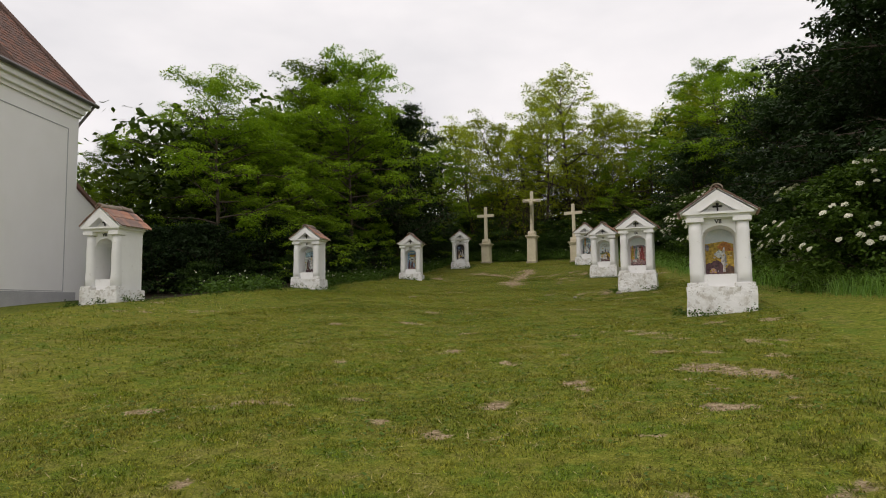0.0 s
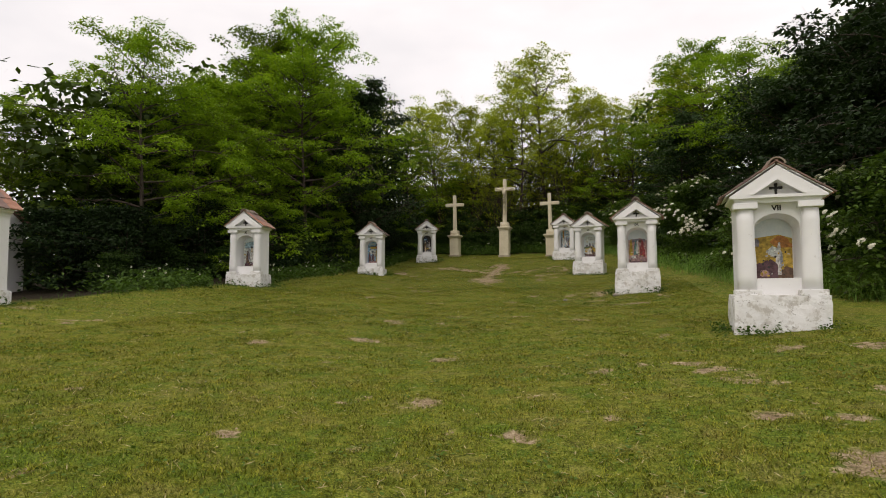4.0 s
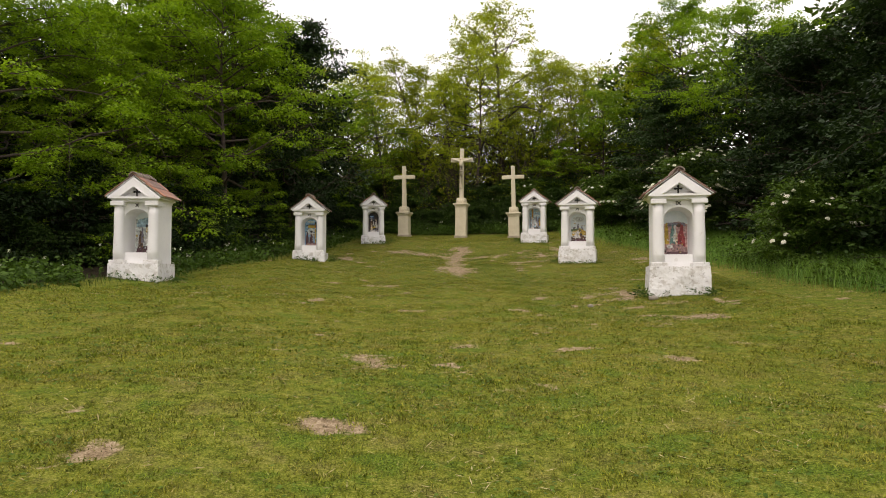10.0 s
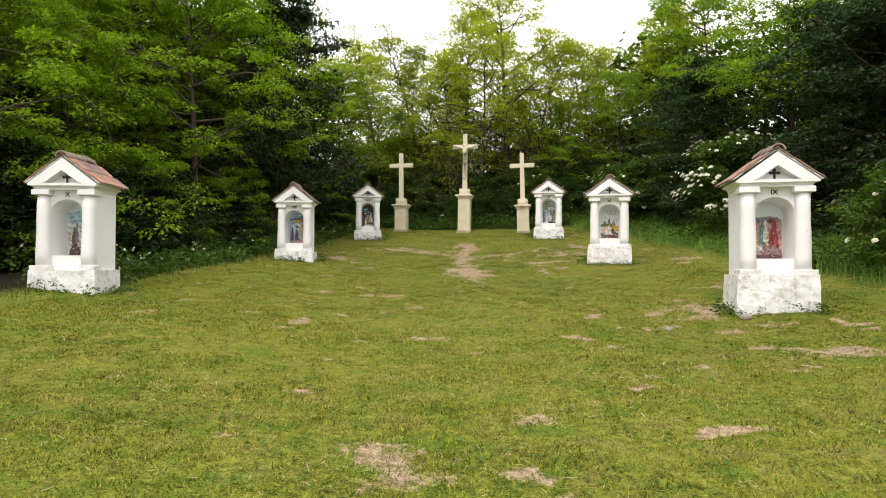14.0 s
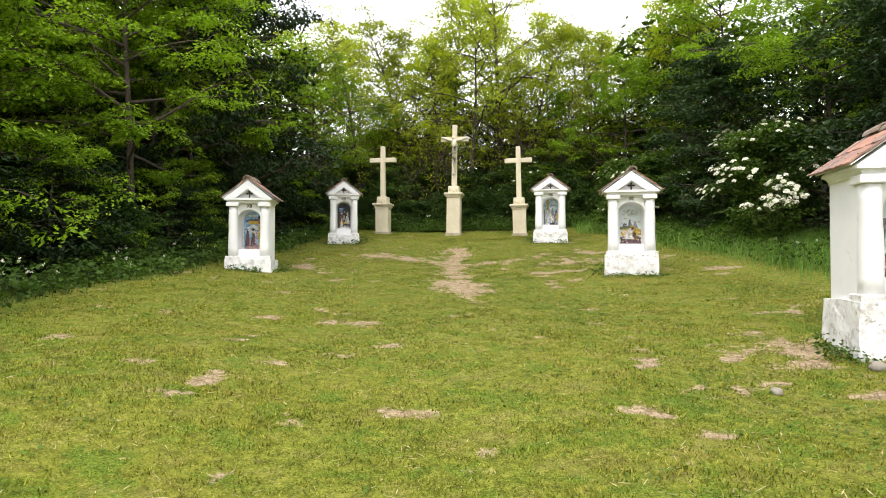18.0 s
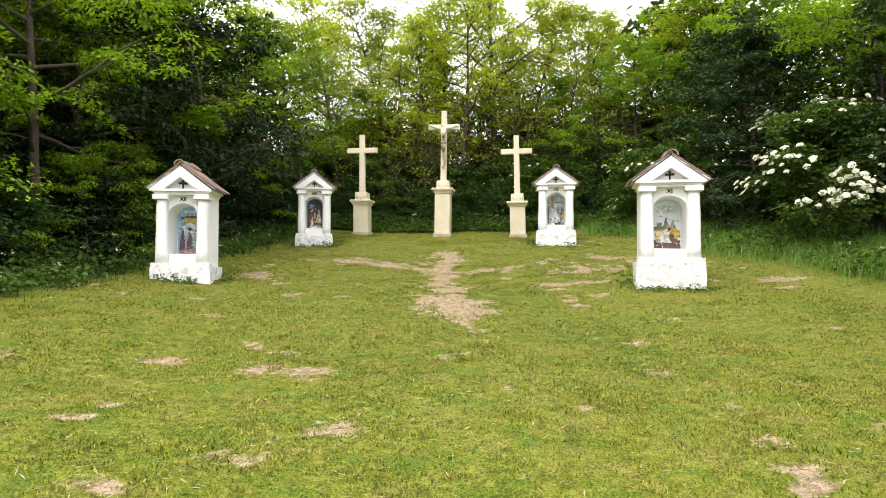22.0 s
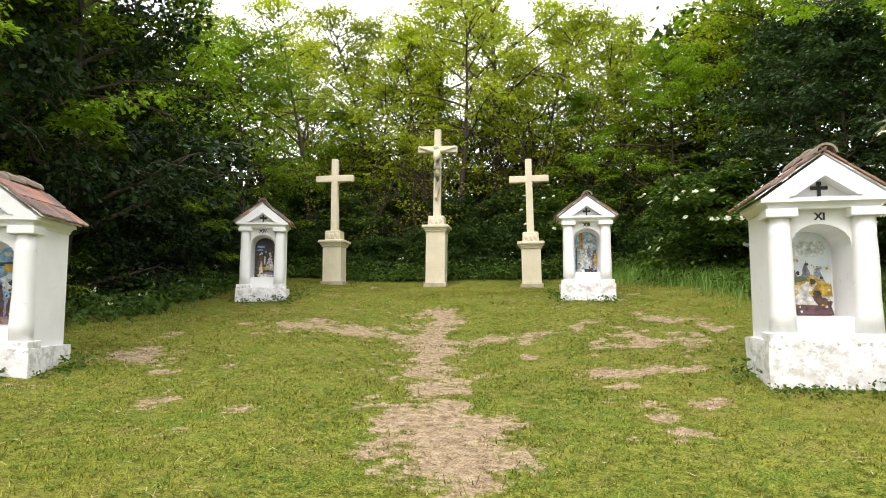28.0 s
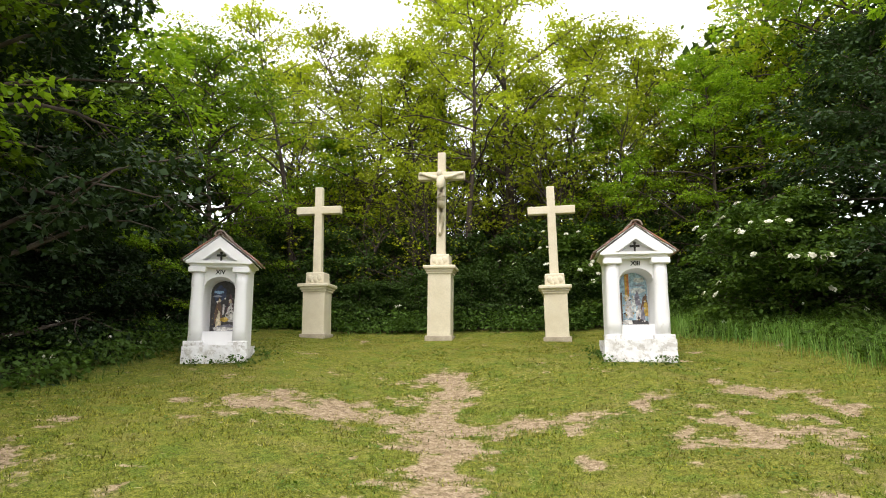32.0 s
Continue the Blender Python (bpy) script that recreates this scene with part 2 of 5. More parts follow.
def turf():
    """Grass blades: fresh, yellowing and dry patches at three sizes, each blade a little its own."""
    m, n, l, bsdf = material("grass_blades", 0.6)
    co = n.new("ShaderNodeTexCoord").outputs["Object"]
    rnd = n.new("ShaderNodeNewGeometry").outputs["Random Per Island"]
    broad, clump, tuft = noise_node(n, l, co, 0.35, 4.0), noise_node(n, l, co, 2.4, 4.0, 0.7), noise_node(n, l, co, 13.0, 3.0, 0.7)
    col = ramp(n, l, tuft, (0.38, (0.108, 0.142, 0.012)), (0.5, (0.243, 0.262, 0.023)), (0.62, (0.425, 0.40, 0.055)))
    col = mixed(n, l, ramp(n, l, clump, (0.5, gray(0.0)), (0.64, gray(0.6))), col, (0.36, 0.305, 0.085))
    col = mixed(n, l, ramp(n, l, clump, (0.36, gray(0.6)), (0.47, gray(0.0))), col, (0.20, 0.31, 0.024))
    col = mixed(n, l, ramp(n, l, broad, (0.45, gray(0.0)), (0.65, gray(0.35))), col, (0.33, 0.295, 0.04))
    col = mixed(n, l, uphill(n, l, co, 0.08), col, (0.215, 0.185, 0.045))
    lush, pale = noise_node(n, l, co, 1.1, 6.0, 0.7), noise_node(n, l, co, 4.7, 5.0, 0.75)
    col = mixed(n, l, ramp(n, l, lush, (0.40, gray(0.65)), (0.50, gray(0.0))), col, (0.115, 0.165, 0.013))
    col = mixed(n, l, ramp(n, l, lush, (0.53, gray(0.0)), (0.62, gray(0.6))), col, (0.20, 0.285, 0.026))
    col = mixed(n, l, ramp(n, l, pale, (0.58, gray(0.0)), (0.66, gray(0.7))), col, (0.42, 0.365, 0.14))
    hue = n.new("ShaderNodeHueSaturation")
    val = n.new("ShaderNodeMapRange")
    val.inputs["To Min"].default_value, val.inputs["To Max"].default_value = 0.24, 1.19
    l.new(rnd, val.inputs["Value"])
    l.new(val.outputs["Result"], hue.inputs["Value"])
    l.new(col, hue.inputs["Color"])
    col = mixed(n, l, ramp(n, l, rnd, (0.97, gray(0.0)), (0.98, gray(0.6))), hue.outputs["Color"], (0.40, 0.33, 0.16))
    l.new(col, bsdf.inputs["Base Color"])
    bsdf.inputs["Specular IOR Level"].default_value = 0.12
    tr = n.new("ShaderNodeBsdfTranslucent")
    l.new(mixed(n, l, 1.0, col, (1.3, 1.4, 0.8), "MULTIPLY"), tr.inputs["Color"])
    mx = n.new("ShaderNodeMixShader")
    mx.inputs["Fac"].default_value = 0.25
    l.new(bsdf.outputs[0], mx.inputs[1])
    l.new(tr.outputs[0], mx.inputs[2])
    l.new(mx.outputs[0], n["Material Output"].inputs["Surface"])
    return m


def lawn_material():
    m, n, l, bsdf = material("mown_lawn", 0.95)
    co = n.new("ShaderNodeTexCoord").outputs["Object"]
    bare = n.new("ShaderNodeAttribute")
    bare.attribute_name = "bare"
    big, mid, fine, tiny = (noise_node(n, l, co, s, 6.0, 0.65) for s in (0.22, 2.2, 11.0, 60.0))
    col = ramp(n, l, mixed(n, l, 0.55, fine, tiny), (0.40, (0.030, 0.042, 0.004)), (0.5, (0.125, 0.155, 0.014)), (0.60, (0.26, 0.275, 0.045)))
    col = mixed(n, l, ramp(n, l, big, (0.42, gray(0.0)), (0.62, gray(0.35))), col, (0.20, 0.185, 0.026))
    col = mixed(n, l, ramp(n, l, mid, (0.56, gray(0.0)), (0.70, gray(0.4))), col, (0.23, 0.19, 0.07))
    clump = noise_node(n, l, co, 2.4, 4.0, 0.7)
    col = mixed(n, l, ramp(n, l, clump, (0.38, gray(0.7)), (0.48, gray(0.0))), col, ramp(n, l, tiny, (0.4, (0.03, 0.06, 0.006)), (0.6, (0.13, 0.22, 0.02))))
    col = mixed(n, l, ramp(n, l, clump, (0.54, gray(0.0)), (0.66, gray(0.4))), col, ramp(n, l, tiny, (0.4, (0.08, 0.068, 0.018)), (0.6, (0.34, 0.29, 0.10))))
    col = mixed(n, l, ramp(n, l, tiny, (0.60, gray(0.0)), (0.70, gray(0.7))), col, (0.36, 0.30, 0.16))
    col = mixed(n, l, uphill(n, l, co, 0.15), col, ramp(n, l, tiny, (0.4, (0.06, 0.05, 0.018)), (0.6, (0.20, 0.165, 0.065))))
    soil = ramp(n, l, mixed(n, l, 0.5, fine, tiny), (0.38, (0.09, 0.06, 0.035)), (0.5, (0.29, 0.212, 0.128)), (0.62, (0.50, 0.40, 0.275)))
    edge = n.new("ShaderNodeMath")
    edge.operation = "MULTIPLY_ADD"
    l.new(mixed(n, l, 0.55, fine, noise_node(n, l, co, 3.5, 5.0, 0.7)), edge.inputs[0])
    edge.inputs[1].default_value = 2.6
    edge.inputs[2].default_value = -1.3
    tot = n.new("ShaderNodeMath")
    l.new(edge.outputs[0], tot.inputs[0])
    l.new(bare.outputs["Fac"], tot.inputs[1])
    col = mixed(n, l, ramp(n, l, tot.outputs[0], (0.42, gray(0.0)), (0.74, gray(0.95))), col, soil)
    # Leaf mould under the trees, its colour darkened further to deepen the wood's shade.
    shaded_litter = n.new("ShaderNodeAttribute")
    shaded_litter.attribute_name = "shaded_litter"
    col = mixed(n, l, shaded_litter.outputs["Fac"], col, ramp(n, l, fine, (0.35, (0.014, 0.011, 0.007)), (0.65, (0.045, 0.035, 0.021))))
    l.new(col, bsdf.inputs["Base Color"])
    bsdf.inputs["Specular IOR Level"].default_value = 0.1
    bumped(n, l, bsdf, mixed(n, l, 0.5, fine, tiny), 0.8, 0.03)
    return m


LAWN = lawn_material()
GRASS = turf()


# ---- mesh helpers ----
def mesh_from(name, bm):
    bmesh.ops.recalc_face_normals(bm, faces=bm.faces)
    me = bpy.data.meshes.new(name)
    bm.to_mesh(me)
    bm.free()
    return me


def part(name, bm, mat, parent=None, label="", smooth=False):
    """Links a bmesh, or a ready mesh, as one object, under a thing or under a part."""
    me = bm if isinstance(bm, bpy.types.Mesh) else mesh_from(name, bm)
    if not me.materials:
        me.materials.append(mat)
    if smooth:
        me.polygons.foreach_set("use_smooth", [True] * len(me.polygons))
    ob = new(name, me)
    ob.parent = parent
    if label:
        tagged(ob, label)
    return ob


def thing(name, m, label, category, group="", kind=""):
    ob = tagged(new(name), label, category, group, kind)
    ob.empty_display_size = 0.3
    ob.matrix_basis = m
    return ob


def fast_mesh(name, verts, faces, mat):
    """A mesh from arrays: faces all with the same number of corners."""
    verts, faces = np.asarray(verts, dtype=np.float32), np.asarray(faces, dtype=np.int32)
    me = bpy.data.meshes.new(name)
    me.vertices.add(len(verts))
    me.vertices.foreach_set("co", verts.ravel())
    k = faces.shape[1]
    me.loops.add(faces.size)
    me.loops.foreach_set("vertex_index", faces.ravel())
    me.polygons.add(len(faces))
    me.polygons.foreach_set("loop_start", np.arange(0, faces.size, k, dtype=np.int32))
    me.update(calc_edges=True)
    me.materials.append(mat)
    return me


def box(bm, x0, x1, y0, y1, z0, z1, bevel=0.0, top=None):
    """A box; top scales its upper face about its middle, for a batter."""
    made = bmesh.ops.create_cube(bm, size=1.0)["verts"]
    cx, cy = (x0 + x1) / 2, (y0 + y1) / 2
    for v in made:
        up = v.co.z > 0
        k = top if (up and top) else 1.0
        v.co = Vector((cx + v.co.x * (x1 - x0) * k, cy + v.co.y * (y1 - y0) * k, z1 if up else z0))
    if bevel:
        edges = list({e for v in made for e in v.link_edges})
        bmesh.ops.bevel(bm, geom=edges, offset=bevel, segments=2, affect="EDGES", profile=0.5)
    return bm


def prism(bm, outline, y0, y1):
    """A closed outline in x and z, drawn out from y0 to y1."""
    a = [bm.verts.new((x, y0, z)) for x, z in outline]
    b = [bm.verts.new((x, y1, z)) for x, z in outline]
    bm.faces.new(a)
    bm.faces.new(b[::-1])
    for i in range(len(a)):
        j = (i + 1) % len(a)
        bm.faces.new((a[j], a[i], b[i], b[j]))
    return bm


def roughen(bm, amount, scale=3.0, seed=0.0):
    for v in bm.verts:
        d = noise.noise_vector(v.co * scale + Vector((seed, seed * 1.7, seed * 0.3)))
        v.co += d * amount
    return bm


# ---- the lie of the land ----
def clamp(v, lo, hi):
    return np.minimum(np.maximum(v, lo), hi)


def land(x, y):
    """Height of the ground: a meadow rising to the three crosses, with a low bank below them."""
    x, y = np.asarray(x, dtype=float), np.asarray(y, dtype=float)
    v, u = clamp(y, -52, 9) / 20, (x + 0.10 * y) / 6
    w = clamp(u, -1.3, 2.2)
    z = 0.035 + 3.251 * v + 1.329 * v**2 + 0.314 * v**3 - 0.005 * w + 0.052 * w * v + 0.247 * w**2
    z = z - 0.20 * clamp(-1.3 - u, 0, 4)
    bank = np.exp(-(((y + 6.2) / 2.4) ** 2))
    z = z + 0.17 * np.exp(-(((y + 3.6) / 2.2) ** 2)) * np.exp(-((u / 1.1) ** 4)) - 0.16 * bank * np.exp(-(((x - 0.2) / 2.2) ** 2))
    near = np.exp(-(((x / 30) ** 2 + ((y + 18) / 36) ** 2) ** 2))
    z = z + near * 0.03 * (np.sin(x * 1.3 + 0.4 * y) + np.sin(0.9 * y - 0.5 * x + 1.0))
    return z


def land_at(x, y):
    return float(land(x, y))


# Bare places in the turf: where they lie, by stretch of the walk; their sizes come from a seeded draw.
BARE_LOW = [(5.1, -35.1), (5.8, -34.1), (3.75, -35.2), (7.15, -34.4), (7.25, -32.3), (7.1, -35.3), (6.85, -31.1), (3.0, -35.6), (3.45, -29.6),
            (3.8, -32.1), (5.15, -30.75), (6.65, -30.5), (1.95, -30.2), (1.8, -28.3), (7.7, -28.9), (8.5, -29.2), (7.9, -31.4)]
BARE_MID = [(2.6, -24.95), (2.4, -26.1), (1.6, -26.0), (3.3, -26.9), (6.0, -22.35), (5.15, -25.6), (5.6, -19.15), (3.47, -24.1), (4.4, -23.1), (5.2, -19.5),
            (7.0, -20.8), (6.3, -20.4), (0.7, -19.1), (-0.4, -20.2), (-1.5, -17.3), (4.6, -18.7), (5.3, -18.1), (-0.8, -22.4), (-1.6, -20.7), (-3.1, -19.8), (-0.8, -21.6), (-3.9, -17.7), (1.2, -21.6), (0.1, -19.6)]
BARE_HIGH = [(4.5, -14.3), (-3.1, -10.6), (-3.5, -9.7), (3.0, -11.3), (7.0, -11.8), (3.0, -9.3), (-1.75, -12.4), (-0.7, -12.6), (3.5, -15.7), (3.1, -15.2), (3.7, -12.1),
             (2.1, -7.7), (-1.1, -13.4), (4.4, -9.1), (3.8, -7.0), (-2.9, -13.6), (-2.0, -14.9), (-1.0, -16.2), (-0.1, -17.3), (-0.5, -16.5), (1.3, -16.6), (4.35, -5.7), (4.4, -7.9), (5.6, -5.0), (7.1, -9.5), (3.4, -17.2)]
bare_rng = random.Random(3)
BARE = [(x, y, bare_rng.uniform(0.09, 0.24), bare_rng.uniform(0.08, 0.2)) for x, y in BARE_LOW + BARE_MID + BARE_HIGH]
BARE += [(5.5, -19.1, 0.6, 0.42), (6.1, -22.35, 0.42, 0.3), (-0.2, -17.35, 0.5, 0.26), (1.6, -26.0, 0.34, 0.28), (-3.2, -10.0, 0.5, 0.5), (4.2, -8.4, 0.7, 0.4), (3.4, -10.6, 0.6, 0.35), (7.2, -11.0, 0.5, 0.3), (4.4, -6.3, 0.7, 0.35), (7.3, -33.6, 0.45, 0.35)]


def mottle(x, y, size, seed):
    """Soft random heights between 0 and 1, in cells of the given size."""
    u, v = np.asarray(x) / size + 17.3 * seed, np.asarray(y) / size - 9.1 * seed
    iu, iv = np.floor(u), np.floor(v)
    fu, fv = u - iu, v - iv
    fu, fv = fu * fu * (3 - 2 * fu), fv * fv * (3 - 2 * fv)

    def cell(a, b):
        h = np.sin(a * 127.1 + b * 311.7 + seed * 74.7) * 43758.5453
        return h - np.floor(h)

    low = cell(iu, iv) * (1 - fu) + cell(iu + 1, iv) * fu
    high = cell(iu, iv + 1) * (1 - fu) + cell(iu + 1, iv + 1) * fu
    return low * (1 - fv) + high * fv


def bareness(x, y):
    b = np.zeros_like(x)
    for cx, cy, rx, ry in BARE:
        b = np.maximum(b, 0.88 - 0.42 * np.sqrt(((x - cx) / rx) ** 2 + ((y - cy) / ry) ** 2))
    mid = 0.42 + 0.009 * (y + 4) ** 2 + 0.08 * np.sin(y * 1.9)
    half = 0.36 + 0.12 * np.sin(y * 2.3 + 1)
    strip = 0.95 - 0.42 * np.abs(x - mid) / half - 0.9 * clamp(y + 4.6, 0, 9) - 0.5 * clamp(-14.3 - y, 0, 9)
    left = 0.95 - 0.42 * np.abs(y + 7.1 + 0.12 * (x + 1.0)) / 0.6 - 0.8 * clamp(-1.9 - x, 0, 9) - 1.0 * clamp(x + 0.1, 0, 9)
    right = 0.86 - 0.42 * np.abs(y + 7.6 - 0.1 * x) / 0.4 - 1.0 * clamp(x - 2.3, 0, 9) - 1.5 * clamp(1.2 - x, 0, 9)
    b = np.maximum(np.maximum(b, strip), np.maximum(left, right))
    worn = -0.03 + 0.17 * np.exp(-(((x - 4.2) / 1.8) ** 2) - ((y + 9) / 4.5) ** 2) + 0.15 * np.exp(-(((x + 2.8) / 1.6) ** 2) - ((y + 10) / 4.0) ** 2)
    worn = worn + 0.11 * np.exp(-(((x - 5.5) / 1.8) ** 2) - ((y + 20.0) / 2.2) ** 2) + 0.06 * np.exp(-(((x - 6.8) / 1.5) ** 2) - ((y + 32) / 4.0) ** 2)
    spots = 3.2 * (0.62 * mottle(x, y, 0.55, 1) + 0.38 * mottle(x, y, 0.2, 2) - 0.80 + worn) + 0.45
    b = np.maximum(b, spots)
    b = b + np.where(b > 0.15, 0.85 * (mottle(x, y, 0.3, 3) - 0.5) + 0.7 * (mottle(x, y, 0.13, 4) - 0.5), 0)
    return clamp(b, 0, 1)


def right_edge(y):
    return 4.6 + 3.6 * (1 - np.exp(clamp(y, -60, 0) / 6)) + 0.07 * clamp(-y - 4, 0, 30) + 0.12 * clamp(-y - 19, 0, 30)


def left_edge(y):
    return -4.55 - 0.016 * np.abs(y)


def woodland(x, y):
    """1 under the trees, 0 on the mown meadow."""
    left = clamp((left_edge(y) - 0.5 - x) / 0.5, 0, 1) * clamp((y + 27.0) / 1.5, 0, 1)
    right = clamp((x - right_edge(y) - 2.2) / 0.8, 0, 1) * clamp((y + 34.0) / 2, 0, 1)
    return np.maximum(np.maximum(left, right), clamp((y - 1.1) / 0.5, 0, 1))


def spaced(lo, fine_lo, fine_hi, hi, step):
    a = [fine_hi + step]
    while a[-1] < hi:
        a.append(a[-1] + max(step, 0.22 * (a[-1] - fine_hi)))
    b = [fine_lo - step]
    while b[-1] > lo:
        b.append(b[-1] - max(step, 0.22 * (fine_lo - b[-1])))
    return np.array(b[::-1] + list(np.arange(fine_lo, fine_hi + step / 2, step)) + a)


gx, gy = spaced(-900, -9.5, 12.5, 900, 0.11), spaced(-900, -43.0, 3.0, 900, 0.11)
GX, GY = np.meshgrid(gx, gy)
BARENESS = bareness(GX, GY)
GZ = land(GX, GY) - 0.02 * BARENESS
nx, ny = len(gx), len(gy)
ij = (np.arange(ny - 1)[:, None] * nx + np.arange(nx - 1)[None, :]).ravel()
ground_mesh = fast_mesh("ground", np.stack([GX, GY, GZ], -1).reshape(-1, 3), np.stack([ij, ij + 1, ij + nx + 1, ij + nx], -1), LAWN)
ground_mesh.polygons.foreach_set("use_smooth", [True] * len(ground_mesh.polygons))
ground_mesh.attributes.new("bare", "FLOAT", "POINT").data.foreach_set("value", BARENESS.ravel().astype(np.float32))
ground_mesh.attributes.new("shaded_litter", "FLOAT", "POINT").data.foreach_set("value", woodland(GX, GY).ravel().astype(np.float32))
ground = tagged(new("ground", ground_mesh), "mown meadow rising to the crosses, worn bare in places", "meadow", kind="structure")


# ---- the wayside shrines ----
def arch_outline(half, z0, spring, steps=10):
    pts = [(-half, z0), (-half, spring)]
    pts += [(-half * math.cos(math.pi * k / steps), spring + half * 0.8 * math.sin(math.pi * k / steps)) for k in range(1, steps)]
    return pts + [(half, spring), (half, z0)]


def walled_niche(bm, hw, y0, y1, z0, z1, half, n0, spring, deep):
    """A block with an arched niche sunk into its front."""
    arch = arch_outline(half, n0, spring)
    inner = [bm.verts.new((x, y0, z)) for x, z in arch]
    back = [bm.verts.new((x * 0.93, y0 + deep, n0 + (z - n0) * 0.97)) for x, z in arch]
    lo = [bm.verts.new((s * hw, y0, z0)) for s in (-1, 1)]
    hi = [bm.verts.new((s * hw, y0, z1)) for s in (-1, 1)]
    n = len(arch)
    mid = n // 2
    bm.faces.new((lo[0], lo[1], inner[-1], inner[0]))
    bm.faces.new([lo[0], inner[0], inner[1], hi[0]])
    bm.faces.new([lo[1], hi[1], inner[-2], inner[-1]])
    for i in range(1, mid):
        bm.faces.new((hi[0], inner[i], inner[i + 1]))
    for i in range(mid, n - 2):
        bm.faces.new((hi[1], inner[i], inner[i + 1]))
    bm.faces.new((hi[0], inner[mid], hi[1]))
    for i in range(n):
        j = (i + 1) % n
        bm.faces.new((inner[i], inner[j], back[j], back[i]))
    bm.faces.new(back)
    rear = [bm.verts.new((s * hw, y1, z)) for z in (z0, z1) for s in (-1, 1)]
    bm.faces.new((rear[0], rear[2], rear[3], rear[1]))
    bm.faces.new((lo[0], hi[0], rear[2], rear[0]))
    bm.faces.new((lo[1], rear[1], rear[3], hi[1]))
    bm.faces.new((hi[0], hi[1], rear[3], rear[2]))
    bm.faces.new((lo[0], rear[0], rear[1], lo[1]))
    return bm


def pilaster(bm, profile, cx, cy, steps):
    """A tapering pillar, its section a square with well rounded corners."""
    rings = []
    for r, z in profile:
        ring = []
        for k in range(steps):
            c, q = math.cos(2 * math.pi * (k + 0.5) / steps), math.sin(2 * math.pi * (k + 0.5) / steps)
            f = (abs(c) ** 2.5 + abs(q) ** 2.5) ** -0.4
            ring.append(bm.verts.new((cx + r * f * c, cy + r * f * q, z)))
        rings.append(ring)
    for a, b in zip(rings, rings[1:]):
        for k in range(steps):
            j = (k + 1) % steps
            bm.faces.new((a[k], a[j], b[j], b[k]))
    bm.faces.new(rings[0][::-1])
    bm.faces.new(rings[-1])


def lettering(name, text, size, mat, parent, at, label=""):
    cu = bpy.data.curves.new(name, "FONT")
    cu.body, cu.size, cu.align_x, cu.align_y, cu.extrude = text, size, "CENTER", "CENTER", 0.002
    cu.offset = 0.0035
    tmp = bpy.data.objects.new(name + "_tmp", cu)
    me = bpy.data.meshes.new_from_object(tmp)
    bpy.data.objects.remove(tmp)
    me.materials.clear()
    me.materials.append(mat)
    ob = part(name, me, mat, parent, label)
    ob.matrix_basis = at
    return ob


def flat_shape(bm, pts, y):
    vs = [bm.verts.new((x, y, z)) for x, z in pts]
    f = bm.faces.new(vs)
    r = bmesh.ops.extrude_face_region(bm, geom=[f])
    for v in r["geom"]:
        if isinstance(v, bmesh.types.BMVert):
            v.co.y += 0.003
    return bm


def blob(cx, cz, rx, rz, seed, n=18, wob=0.3):
    rng = random.Random(seed)
    return [(cx + rx * (1 + wob * rng.uniform(-1, 1)) * math.cos(2 * math.pi * k / n), cz + rz * (1 + wob * rng.uniform(-1, 1)) * math.sin(2 * math.pi * k / n)) for k in range(n)]


PAINT = {}


def paint(col):
    key = tuple(col)
    if key not in PAINT:
        PAINT[key] = surface("picture_paint", tuple(0.5 * v for v in col), tuple(min(1, 1.35 * v + 0.02) for v in col), tuple(0.35 * v + 0.03 for v in col), 16.0, 48.0, 0.6, 0.05)
    return PAINT[key]


SKYBLUE, PALE, OCHRE, ORANGE = (0.35, 0.52, 0.60), (0.62, 0.66, 0.62), (0.50, 0.33, 0.03), (0.46, 0.17, 0.02)
PLUM, RED, BROWN, WHITISH, TEAL, NIGHT, SLATE = (0.10, 0.04, 0.05), (0.30, 0.03, 0.03), (0.12, 0.06, 0.03), (0.62, 0.60, 0.56), (0.12, 0.25, 0.22), (0.03, 0.05, 0.12), (0.2, 0.19, 0.23)
GREENISH, DARK, HAZE, MAUVE, AZURE = (0.12, 0.16, 0.06), (0.03, 0.025, 0.025), (0.52, 0.60, 0.60), (0.32, 0.19, 0.18), (0.26, 0.46, 0.66)
FADED_SKY = surface("faded_painted_sky", (0.62, 0.70, 0.72), (0.74, 0.78, 0.78), (0.58, 0.64, 0.66), 5.0, 30.0, 0.8, 0.1)
CREAM, STEEL, ROSE = (0.66, 0.56, 0.36), (0.30, 0.33, 0.38), (0.50, 0.30, 0.27)
